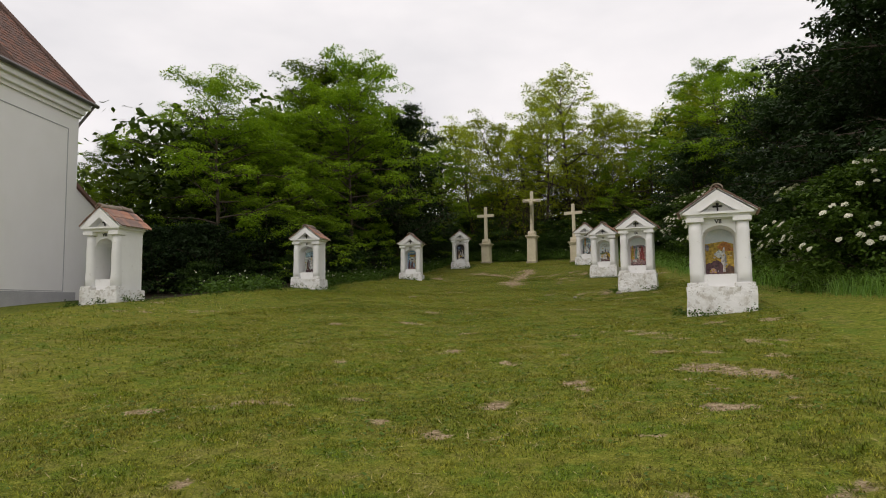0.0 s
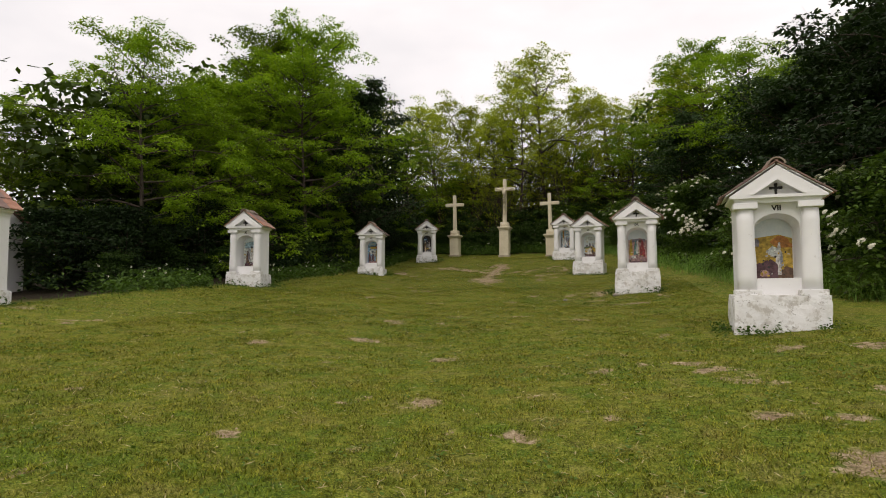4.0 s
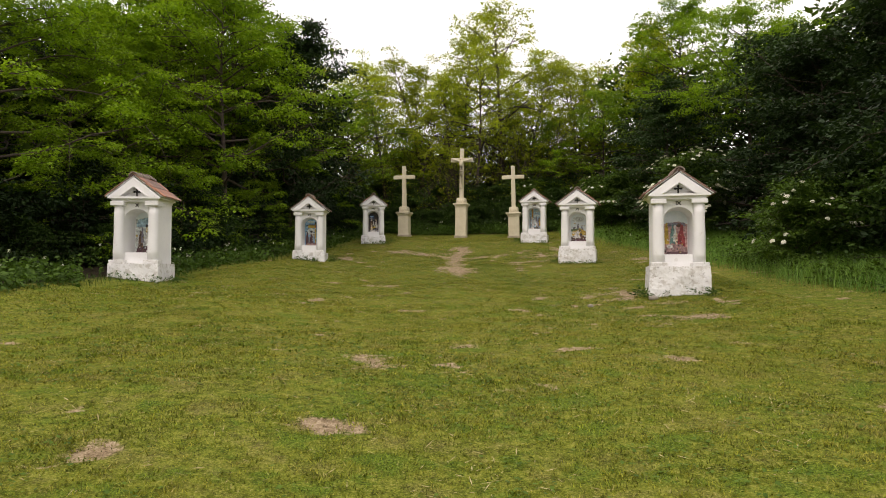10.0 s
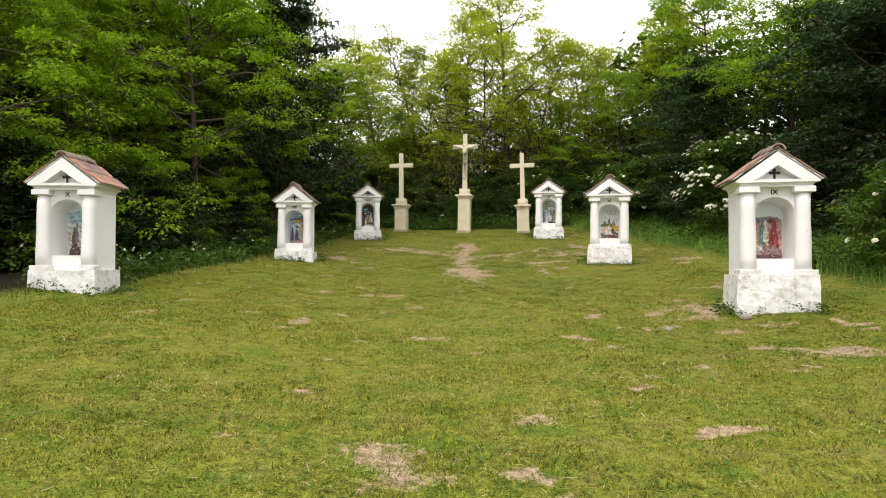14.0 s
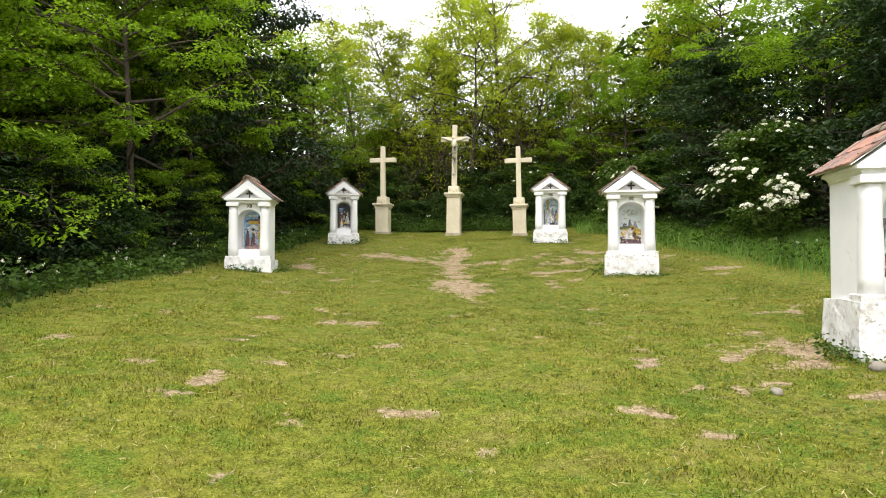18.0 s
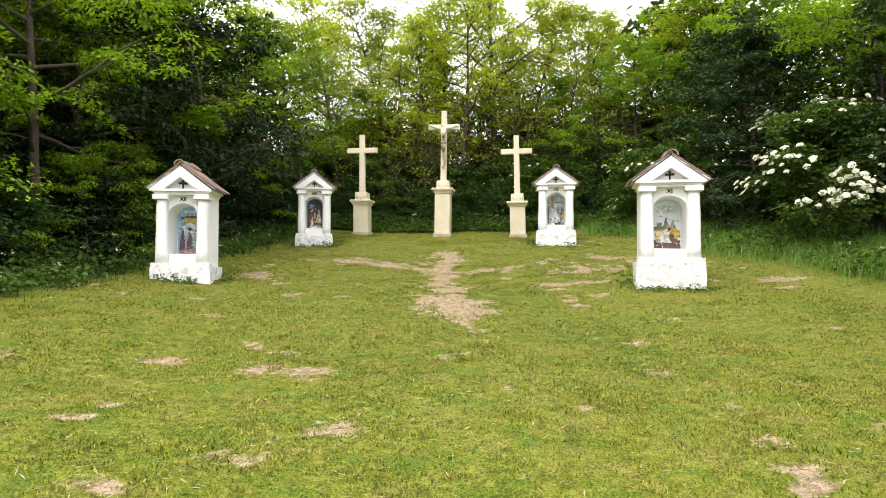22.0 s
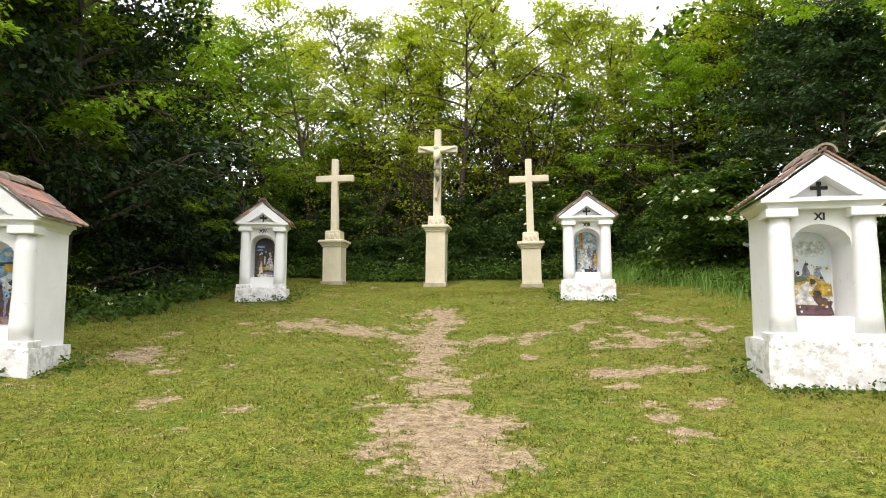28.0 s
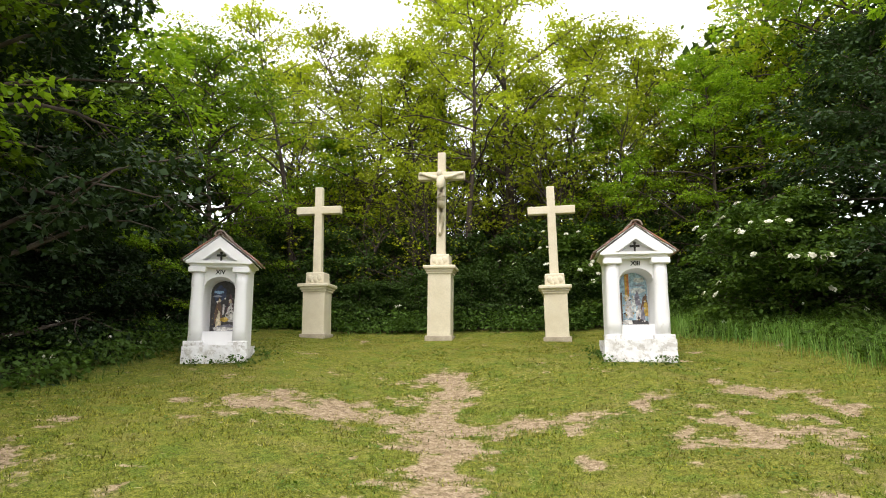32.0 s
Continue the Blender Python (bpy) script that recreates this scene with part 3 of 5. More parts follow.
# For each picture: the ground colour, the part of its height that stays pale sky, and plain painted shapes: colour, kind, x, z, half width, half height in parts of its size.
PICTURES = {
    "VII": (OCHRE, 0.27, [(ORANGE, "peak", 0.35, 0.86, 0.85, 0.16), (OCHRE, "blob", -0.3, 0.6, 0.6, 0.22), (WHITISH, "robe", 0.3, 0.55, 0.24, 0.28), (PALE, "blob", 0.0, 0.62, 0.3, 0.12), (STEEL, "robe", 0.42, 0.42, 0.1, 0.24),
                          (BROWN, "hill", 0.5, 0.14, 0.6, 0.14), (PLUM, "hill", -0.4, 0.22, 0.62, 0.22), (WHITISH, "robe", 0.3, 0.24, 0.12, 0.16), (ROSE, "blob", -0.5, 0.12, 0.26, 0.08), (SLATE, "blob", -0.86, 0.82, 0.14, 0.1)]),
    "VIII": (TEAL, 0.15, [(STEEL, "peak", 0, 0.85, 0.9, 0.2), (BROWN, "hill", 0.2, 0.2, 0.8, 0.25), (WHITISH, "robe", 0.1, 0.5, 0.22, 0.3), (RED, "robe", -0.4, 0.4, 0.2, 0.3), (DARK, "hill", 0, 0.06, 0.95, 0.07)]),
    "IX": (ROSE, 0.25, [(SLATE, "hill", 0.1, 0.93, 0.8, 0.07), (OCHRE, "robe", -0.72, 0.66, 0.25, 0.34), (TEAL, "robe", -0.22, 0.62, 0.24, 0.3), (PALE, "robe", -0.02, 0.66, 0.16, 0.26), (RED, "robe", 0.5, 0.56, 0.36, 0.36), (BROWN, "blob", 0.28, 0.88, 0.16, 0.06),
                        (CREAM, "blob", 0.1, 0.45, 0.08, 0.2), (MAUVE, "hill", 0.0, 0.14, 0.95, 0.18), (WHITISH, "blob", -0.45, 0.24, 0.24, 0.06), (PLUM, "hill", 0.1, 0.04, 0.9, 0.06)]),
    "X": (PALE, 0.12, [(SKYBLUE, "hill", 0.0, 0.85, 0.9, 0.14), (BROWN, "robe", -0.5, 0.36, 0.3, 0.26), (WHITISH, "robe", 0.12, 0.52, 0.2, 0.26), (CREAM, "blob", 0.1, 0.66, 0.12, 0.08), (DARK, "blob", 0.1, 0.75, 0.12, 0.05), (SLATE, "robe", -0.3, 0.5, 0.16, 0.22), (BROWN, "robe", 0.55, 0.3, 0.2, 0.3), (PLUM, "hill", 0.1, 0.08, 0.95, 0.12)]),
    "XI": (HAZE, 0.0, [(PALE, "blob", 0, 0.8, 0.8, 0.1), (SLATE, "peak", -0.05, 0.5, 0.3, 0.15), (STEEL, "peak", 0.45, 0.47, 0.34, 0.1), (SLATE, "peak", -0.55, 0.46, 0.3, 0.09), (GREENISH, "hill", -0.4, 0.42, 0.55, 0.05), (OCHRE, "hill", 0.1, 0.33, 0.95, 0.11), (BROWN, "hill", 0.0, 0.12, 0.98, 0.13),
                       (CREAM, "blob", -0.55, 0.32, 0.3, 0.05), (WHITISH, "peak", -0.2, 0.24, 0.55, 0.11), (WHITISH, "blob", -0.02, 0.34, 0.24, 0.06), (OCHRE, "blob", 0.22, 0.41, 0.2, 0.065), (DARK, "blob", 0.2, 0.4, 0.11, 0.035), (DARK, "blob", 0.36, 0.26, 0.16, 0.04), (PLUM, "hill", 0.1, 0.05, 0.9, 0.06)]),
    "XII": (AZURE, 0.0, [(PALE, "blob", -0.1, 0.9, 0.6, 0.03), (NIGHT, "hill", 0, 0.78, 0.8, 0.03), (PALE, "blob", 0.1, 0.52, 0.7, 0.14), (OCHRE, "bar", 0.1, 0.72, 0.62, 0.05), (OCHRE, "bar", 0.62, 0.45, 0.09, 0.42), (RED, "blob", 0.62, 0.72, 0.12, 0.04), (DARK, "bar", 0.62, 0.85, 0.1, 0.05), (PLUM, "robe", -0.62, 0.26, 0.3, 0.26),
                         (PLUM, "robe", 0.0, 0.24, 0.36, 0.22), (WHITISH, "blob", 0.14, 0.47, 0.16, 0.05), (DARK, "blob", -0.02, 0.53, 0.2, 0.035), (WHITISH, "blob", 0.4, 0.36, 0.09, 0.14), (MAUVE, "hill", 0, 0.05, 0.95, 0.06)]),
    "XIII": (SKYBLUE, 0.0, [(PALE, "blob", 0.45, 0.86, 0.4, 0.05), (STEEL, "blob", 0.5, 0.76, 0.36, 0.02), (PALE, "blob", 0.3, 0.66, 0.5, 0.06), (ORANGE, "bar", -0.42, 0.74, 0.15, 0.28), (OCHRE, "bar", -0.5, 0.74, 0.06, 0.28), (SLATE, "peak", 0.25, 0.52, 0.34, 0.15), (BROWN, "peak", 0.8, 0.38, 0.5, 0.22), (OCHRE, "peak", 0.85, 0.34, 0.34, 0.16),
                            (WHITISH, "robe", -0.35, 0.36, 0.34, 0.22), (CREAM, "blob", -0.5, 0.53, 0.16, 0.05), (PALE, "robe", 0.0, 0.42, 0.2, 0.16), (WHITISH, "robe", 0.35, 0.24, 0.28, 0.15), (SLATE, "robe", 0.62, 0.2, 0.2, 0.16), (BROWN, "bar", -0.85, 0.32, 0.06, 0.3), (DARK, "hill", 0.2, 0.05, 0.8, 0.06), (WHITISH, "blob", -0.5, 0.06, 0.4, 0.05)]),
    "XIV": (DARK, 0.0, [(NIGHT, "blob", -0.35, 0.74, 0.5, 0.16), (AZURE, "blob", -0.4, 0.78, 0.4, 0.03), (STEEL, "blob", -0.5, 0.7, 0.3, 0.02), (BROWN, "robe", -0.4, 0.42, 0.34, 0.26), (PLUM, "robe", 0.5, 0.5, 0.36, 0.24), (CREAM, "blob", -0.3, 0.62, 0.1, 0.04), (CREAM, "blob", 0.5, 0.6, 0.12, 0.04), (WHITISH, "robe", 0.5, 0.38, 0.42, 0.18),
                        (WHITISH, "bar", 0.0, 0.44, 0.07, 0.1), (CREAM, "robe", -0.35, 0.26, 0.24, 0.16), (OCHRE, "blob", 0.1, 0.24, 0.3, 0.05), (SLATE, "hill", 0.2, 0.08, 0.8, 0.07), (WHITISH, "blob", 0.0, 0.06, 0.75, 0.04)]),
}


def painted(kind, cx, cz, rx, rz, seed):
    """Outline of one plain painted shape, with a wavering hand."""
    r = random.Random(seed)
    if kind == "blob":
        return blob(cx, cz, rx, rz, seed, 18, 0.22)
    corners = {"bar": [(-1, -1), (1, -1), (1, 1), (-1, 1)], "peak": [(-1, -1), (1, -1), (0.45, 0.15), (0.12, 1), (-0.12, 0.8), (-0.5, 0.1)], "hill": [(-1, -1), (1, -1), (0.95, 0.4), (0.4, 0.95), (-0.2, 0.75), (-0.9, 0.5)],
               "robe": [(-0.85, -1), (0.9, -1), (0.75, -0.2), (0.5, 0.45), (0.3, 0.95), (-0.1, 1), (-0.35, 0.55), (-0.7, -0.1)]}[kind]
    pts = []
    for (ax, az), (bx, bz) in zip(corners, corners[1:] + corners[:1]):
        for k in range(3):
            f, w = k / 3, 0.05 if kind == "bar" else 0.1
            pts.append((cx + rx * (ax + (bx - ax) * f + r.uniform(-w, w)), cz + rz * (az + (bz - az) * f + r.uniform(-w, w))))
    return pts


HW, COLUMN = 0.49, 0.385


def tile_mesh(name, w, h, t, mat, sag=0.012):
    bm = bmesh.new()
    pts = [(-w / 2, h / 2), (-w / 2, -h * 0.36), (-w * 0.28, -h * 0.47), (0, -h / 2), (w * 0.28, -h * 0.47), (w / 2, -h * 0.36), (w / 2, h / 2)]
    lo = [bm.verts.new((x, y, 0)) for x, y in pts]
    hi = [bm.verts.new((x, y, t + (sag if abs(x) < w * 0.1 else 0))) for x, y in pts]
    bm.faces.new(hi)
    bm.faces.new(lo[::-1])
    for i in range(len(pts)):
        j = (i + 1) % len(pts)
        bm.faces.new((lo[i], lo[j], hi[j], hi[i]))
    me = mesh_from(name, bm)
    me.materials.append(mat)
    return me


def ridge_tile_mesh():
    bm = bmesh.new()
    rings = []
    for y, s in ((-0.2, 1.08), (0.2, 0.92)):
        for r in (0.1 * s, 0.078 * s):
            rings.append([bm.verts.new((r * math.cos(math.pi * k / 8), y, r * math.sin(math.pi * k / 8) * 0.95)) for k in range(9)])
    a, b, c, d = rings
    for k in range(8):
        bm.faces.new((a[k], a[k + 1], c[k + 1], c[k]))
        bm.faces.new((b[k + 1], b[k], d[k], d[k + 1]))
        bm.faces.new((a[k + 1], a[k], b[k], b[k + 1]))
        bm.faces.new((c[k], c[k + 1], d[k + 1], d[k]))
    for k in (0, 8):
        bm.faces.new((a[k], c[k], d[k], b[k]))
    me = mesh_from("ridge_tile", bm)
    me.materials.append(TILE_MOSS)
    return me


TILE_ME = tile_mesh("roof_tile", 0.17, 0.33, 0.018, TILE)
RIDGE_ME = ridge_tile_mesh()


def shrine(numeral, x, y, z, turn, wide=1.0, label=""):
    """A walled shrine: z is the height of the small cross in its gable, which stands 2.0 m over the foot; it faces -y, turned by turn degrees."""
    rng = random.Random(numeral)
    seed = rng.uniform(0, 50)
    m = pose(x, y, z - 2.0, 0, 0, turn) @ Matrix.Translation((0, 0.57, 0)) @ Matrix.Diagonal((wide, 1, 1, 1))
    root = thing("wayside_shrine", m, label, "shrine", "stations round the meadow")
    bm = bmesh.new()
    box(bm, -0.575, 0.575, -0.62, 0.40, -0.5, 0.43, 0.0, 0.975)
    bmesh.ops.subdivide_edges(bm, edges=bm.edges, cuts=13, use_grid_fill=True)
    roughen(bm, 0.02, 3.0, seed)
    roughen(bm, 0.009, 16.0, seed)
    part("plinth", bm, LIME_WORN, root, "plinth with flaking limewash")
    bm = bmesh.new()
    walled_niche(bm, HW, -0.42, 0.35, 0.40, 1.86, 0.272, 0.68, 1.43, 0.50)
    roughen(bm, 0.006, 5.0, seed)
    body = part("body", bm, LIME, root)
    for s in (-1, 1):
        bm = bmesh.new()
        prof = [(0.122 - 0.016 * k / 6 + 0.004 * math.sin(k * 1.9 + seed), 0.50 + 1.215 * k / 6) for k in range(7)]
        pilaster(bm, prof, s * COLUMN, -0.43, 24)
        col = part("column", bm, LIME, root, smooth=True)
        bm = bmesh.new()
        box(bm, s * COLUMN - 0.165, s * COLUMN + 0.165, -0.595, -0.30, 0.42, 0.51, 0.012)
        roughen(bm, 0.008, 9.0, seed + s)
        part("column_base", bm, LIME_WORN, col)
        bm = bmesh.new()
        box(bm, s * COLUMN - 0.15, s * COLUMN + 0.15, -0.585, -0.30, 1.708, 1.798, 0.01)
        part("capital", bm, LIME, col)
    bm = bmesh.new()
    rings = []
    for k in range(7):
        a = math.pi / 2 * k / 6
        out, zz = 0.072 * (1 - math.cos(a)), 1.795 + 0.068 * math.sin(a)
        rings.append([bm.verts.new(q) for q in ((-0.505 - out, -0.545 - out, zz), (0.505 + out, -0.545 - out, zz), (0.505 + out, 0.355, zz), (-0.505 - out, 0.355, zz))])
    for a, b in zip(rings, rings[1:]):
        for k in range(4):
            bm.faces.new((a[k], a[(k + 1) % 4], b[(k + 1) % 4], b[k]))
    bm.faces.new(rings[0][::-1])
    bm.faces.new(rings[-1])
    part("cornice", bm, LIME, root)
    bm = bmesh.new()
    apex = 2.335
    out, hole = [(-0.58, 1.860), (0.58, 1.860), (0.58, 1.893), (0, apex), (-0.58, 1.893)], [(-0.285, 1.905), (0.285, 1.905), (0.285, 1.915), (0, 2.125), (-0.285, 1.915)]
    a = [bm.verts.new((px, -0.62, pz)) for px, pz in out]
    b = [bm.verts.new((px, -0.62, pz)) for px, pz in hole]
    c = [bm.verts.new((px, -0.43, pz)) for px, pz in hole]
    d = [bm.verts.new((px, 0.35, pz)) for px, pz in out]
    for i in range(5):
        j = (i + 1) % 5
        bm.faces.new((a[i], a[j], b[j], b[i]))
        bm.faces.new((b[i], b[j], c[j], c[i]))
        bm.faces.new((a[j], a[i], d[i], d[j]))
    bm.faces.new(c)
    bm.faces.new(d[::-1])
    part("gable", bm, LIME, root)
    bm = bmesh.new()
    for s in (-1, 1):
        prism(bm, [(s * 0.325, 1.912), (s * 0.285, 1.912), (0, 2.12), (0, 2.152)][:: s], -0.638, -0.615)
    part("gable_moulding", bm, LIME, root)
    bm = bmesh.new()
    box(bm, -0.015, 0.015, -0.452, -0.428, 1.915, 2.075, 0.004)
    box(bm, -0.058, 0.058, -0.452, -0.428, 2.005, 2.04, 0.004)
    for px, pz in ((0, 2.072), (-0.058, 2.022), (0.058, 2.022)):
        box(bm, px - 0.022, px + 0.022, -0.453, -0.428, pz - 0.02, pz + 0.02, 0.008)
    part("gable_cross", bm, BLACK, root, "small black cross")
    lettering("numeral", numeral, 0.105, BLACK, root, pose(0, -0.424, 1.722, 90, 0, 0), "black Roman numeral " + numeral)
    # the picture in the niche, of plain coloured shapes
    base, bare, shapes = PICTURES[numeral]
    zb, zt, half, yb = 0.685, 1.615 - 0.93 * bare, 0.238, 0.074
    bm = bmesh.new()
    if bare < 0.05:
        flat_shape(bm, [(px * 0.875, pz) for px, pz in arch_outline(0.272, zb, 1.40)], yb)
    else:
        flat_shape(bm, [(-half, zb), (half, zb), (half, zt - 0.06), (0.3 * half, zt), (-0.5 * half, zt - 0.03), (-half, zt - 0.05)], yb)
        up = bmesh.new()
        flat_shape(up, [(px * 0.875, pz) for px, pz in arch_outline(0.272, zt - 0.05, 1.40)], yb + 0.002)
        part("painted_sky", up, FADED_SKY, root, "faded pale sky above the picture")
    pic = part("painted_panel", bm, FADED_SKY if base is HAZE else paint(base), root, "painted picture panel")
    h = zt - zb
    for k, (colour, kind, px, pz, rx, rz) in enumerate(shapes):
        lim = half if bare >= 0.05 or pz < 0.72 else half * 0.8
        pts = [(clamp(qx, -lim, lim), clamp(qz, zb + 0.002, zt - 0.02)) for qx, qz in painted(kind, px * half, zb + pz * h, rx * half, rz * h, numeral + str(k))]
        bm = bmesh.new()
        flat_shape(bm, [(float(qx), float(qz)) for qx, qz in pts], yb - 0.004 - 0.002 * k)
        part("painted_shape", bm, paint(colour), pic)
    bm = bmesh.new()
    for k in range(36):
        px, pz, far = rng.uniform(-0.85, 0.85) * half, zb + rng.uniform(0.04, 0.66) * h, rng.uniform(0.006, 0.02)
        flat_shape(bm, blob(px, pz, far, far * rng.uniform(0.5, 1.6), k, 7, 0.4), yb - 0.034 - 0.0002 * k)
    bm.faces.ensure_lookup_table()
    for k, f in enumerate(bm.faces):
        f.material_index = (k // 9) % 4
    dabs = part("brushwork", bm, paint(WHITISH), pic)
    for colour in (DARK, OCHRE, base):
        dabs.data.materials.append(paint(colour))
    tagged(dabs, kind="stuff")
    # the roof of plain tiles
    run, rise = 0.64, 0.475
    slope = math.atan2(rise, run)
    for s in (-1, 1):
        bm = bmesh.new()
        prism(bm, [(s * 0.015, 2.372), (s * 0.63, 1.912), (s * 0.63, 1.898), (s * 0.015, 2.352)][:: s], -0.60, 0.38)
        part("roof_deck", bm, LIME, root)
        for row in range(4):
            for col in range(7):
                along, yy = 0.10 + 0.185 * row, -0.555 + 0.158 * col + (0.03 if row % 2 else 0.0)
                t = part("roof_tile", TILE_ME, TILE, root)
                tx, tz = s * (0.02 + along * math.cos(slope)), 2.372 - along * math.sin(slope) + 0.008 + 0.01 * (row % 2)
                t.matrix_basis = pose(tx, yy, tz, 0, 0, 0) @ pose(0, 0, 0, 0, s * math.degrees(slope), 0) @ pose(0, 0, 0, rng.uniform(-2, 2), -s * 4 + rng.uniform(-2.5, 1.0), s * 90 + rng.uniform(-4, 4)) @ Matrix.Diagonal((rng.uniform(0.88, 1.0), 1, 1, 1))
    for k in range(3):
        t = part("ridge_tile", RIDGE_ME, TILE_MOSS, root)
        t.matrix_basis = pose(rng.uniform(-0.01, 0.01), -0.46 + 0.35 * k, 2.355 + 0.012 * k, rng.uniform(-3, 3), 0, rng.uniform(-3, 3))
    return root


SHRINES = [("VII", 7.975, -27.58, -0.55, -6, 1.12), ("VIII", -5.56, -29.13, -0.42, 5, 0.88), ("IX", 6.41, -19.66, 0.06, -5, 1.03), ("X", -5.23, -20.00, 0.10, 10, 0.97),
           ("XI", 4.98, -11.79, 0.67, -8, 1.05), ("XII", -4.06, -11.87, 0.55, 10, 0.97), ("XIII", 3.67, -4.42, 1.54, -5, 1.03), ("XIV", -3.56, -4.50, 1.44, 13, 0.97)]
for numeral, x, y, z, turn, wide in SHRINES:
    shrine(numeral, x, y, z, turn, wide, "white limewashed station shrine numbered " + numeral + " with tiled gable roof")


# ---- the three crosses ----
def stone_cross(x, y, turn, lean, height, ped, label, wide=1.0):
    root = thing("stone_cross", pose(x, y, land_at(x, y) - 0.03, 0, lean, turn), label, "cross", "three crosses on the hilltop")
    w = 0.27 * wide
    bm = box(bmesh.new(), -w - 0.05, w + 0.05, -w - 0.05, w + 0.05, -0.3, 0.10, 0.02)
    part("foot_slab", bm, STONE_STAINED, root, "grey-brown stained foot slab")
    bm = box(bmesh.new(), -w, w, -w, w, 0.09, ped, 0.012)
    part("pedestal", bm, STONE, root)
    bm = bmesh.new()
    box(bm, -w - 0.03, w + 0.03, -w - 0.03, w + 0.03, ped - 0.055, ped - 0.004, 0.012)
    box(bm, -w - 0.06, w + 0.06, -w - 0.06, w + 0.06, ped - 0.005, ped + 0.06, 0.02)
    box(bm, -w - 0.11, w + 0.11, -w - 0.11, w + 0.11, ped + 0.055, ped + 0.14, 0.025)
    part("cap_moulding", bm, STONE, root)
    k = w * 0.86
    bm = box(bmesh.new(), -k, k, -k, k, ped + 0.135, ped + 0.42, 0.03, 0.96)
    block = part("shaft_block", bm, STONE, root, "block with carved leaf relief")
    bm = bmesh.new()
    for px, pz, r in ((-0.5, 0.28, 0.3), (0.5, 0.28, 0.3), (0, 0.26, 0.36), (-0.25, 0.2, 0.2), (0.25, 0.2, 0.2)):
        s = bmesh.ops.create_icosphere(bm, subdivisions=2, radius=1.0)["verts"]
        for v in s:
            v.co = Vector((px * k + v.co.x * r * k, -k + v.co.y * 0.03, ped + pz + v.co.z * 0.085))
    part("carved_relief", bm, STONE, block)
    s0, hw = ped + 0.41, 0.105 * wide
    arm = height - 0.58 * wide
    bm = bmesh.new()
    box(bm, -hw, hw, -hw * 0.9, hw * 0.9, s0, height, 0.018, 0.88)
    part("shaft", bm, STONE, root)
    span = 0.56 * wide
    bm = box(bmesh.new(), -span, span, -hw * 0.82, hw * 0.82, arm - 0.095 * wide, arm + 0.095 * wide, 0.018)
    part("cross_arm", bm, STONE, root)
    return root, arm


stone_cross(-2.94, -0.2, -4, -0.4, 3.68, 1.14, "cream stone cross on a pedestal, plain")
stone_cross(2.74, -0.2, -4, -1.2, 3.68, 1.14, "cream stone cross on a pedestal, leaning slightly")
mid_cross, mid_arm = stone_cross(0.0, 0.05, -4, 0.5, 4.62, 1.62, "tall cream stone crucifix on a high pedestal", 1.03)


def tube(bm, pts, radii, steps=8):
    rings = []
    for i, (p, r) in enumerate(zip(pts, radii)):
        d = (Vector(pts[min(i + 1, len(pts) - 1)]) - Vector(pts[max(i - 1, 0)])).normalized()
        q = d.to_track_quat("Z", "Y")
        rings.append([bm.verts.new(Vector(p) + q @ Vector((r * math.cos(2 * math.pi * k / steps), r * math.sin(2 * math.pi * k / steps), 0))) for k in range(steps)])
    for a, b in zip(rings, rings[1:]):
        for k in range(steps):
            bm.faces.new((a[k], a[(k + 1) % steps], b[(k + 1) % steps], b[k]))
    bm.faces.new(rings[0][::-1])
    bm.faces.new(rings[-1])


bm = bmesh.new()
yy = -0.17
tube(bm, [(0, yy, 0.02), (0, yy - 0.03, -0.22), (0.01, yy - 0.02, -0.45), (0, yy, -0.58)], [0.1, 0.115, 0.085, 0.1], 10)
tube(bm, [(0.0, yy - 0.02, -0.5), (0.02, yy - 0.03, -0.64), (0.0, yy - 0.02, -0.78)], [0.12, 0.12, 0.085], 10)
tube(bm, [(0.01, yy - 0.03, -0.7), (0.04, yy - 0.06, -0.98), (0.0, yy + 0.02, -1.36), (0.0, yy - 0.04, -1.44)], [0.085, 0.07, 0.045, 0.05], 8)
for s in (-1, 1):
    tube(bm, [(s * 0.08, yy, -0.02), (s * 0.26, yy + 0.02, 0.03), (s * 0.44, yy + 0.04, 0.1), (s * 0.54, yy + 0.04, 0.12)], [0.06, 0.045, 0.035, 0.045], 8)
s = bmesh.ops.create_icosphere(bm, subdivisions=2, radius=0.08)["verts"]
for v in s:
    v.co = Vector((v.co.x * 0.85 - 0.03, v.co.y + yy - 0.05, v.co.z * 1.2 + 0.09))
statue = part("carved_statue", bm, STONE, None, smooth=True)
statue.matrix_basis = mid_cross.matrix_basis @ Matrix.Translation((0, 0.03, mid_arm - 0.06))
tagged(statue, "weathered cream stone figure carved on the tall cross", "statue")


# ---- the church beside the first shrine ----
def beam(bm, a, b, w, h):
    """A bar from a to b, w wide across and h high, for mouldings, ridges and rails."""
    a, b = Vector(a), Vector(b)
    d = b - a
    side = d.cross(Vector((0, 0, 1))).normalized() * (w / 2)
    up = side.cross(d).normalized() * (h / 2)
    vs = [bm.verts.new(p + s * side + t * up) for p in (a, b) for s, t in ((-1, -1), (1, -1), (1, 1), (-1, 1))]
    for f in ((3, 2, 1, 0), (4, 5, 6, 7), (0, 1, 5, 4), (1, 2, 6, 5), (2, 3, 7, 6), (3, 0, 4, 7)):
        bm.faces.new([vs[i] for i in f])
    return bm


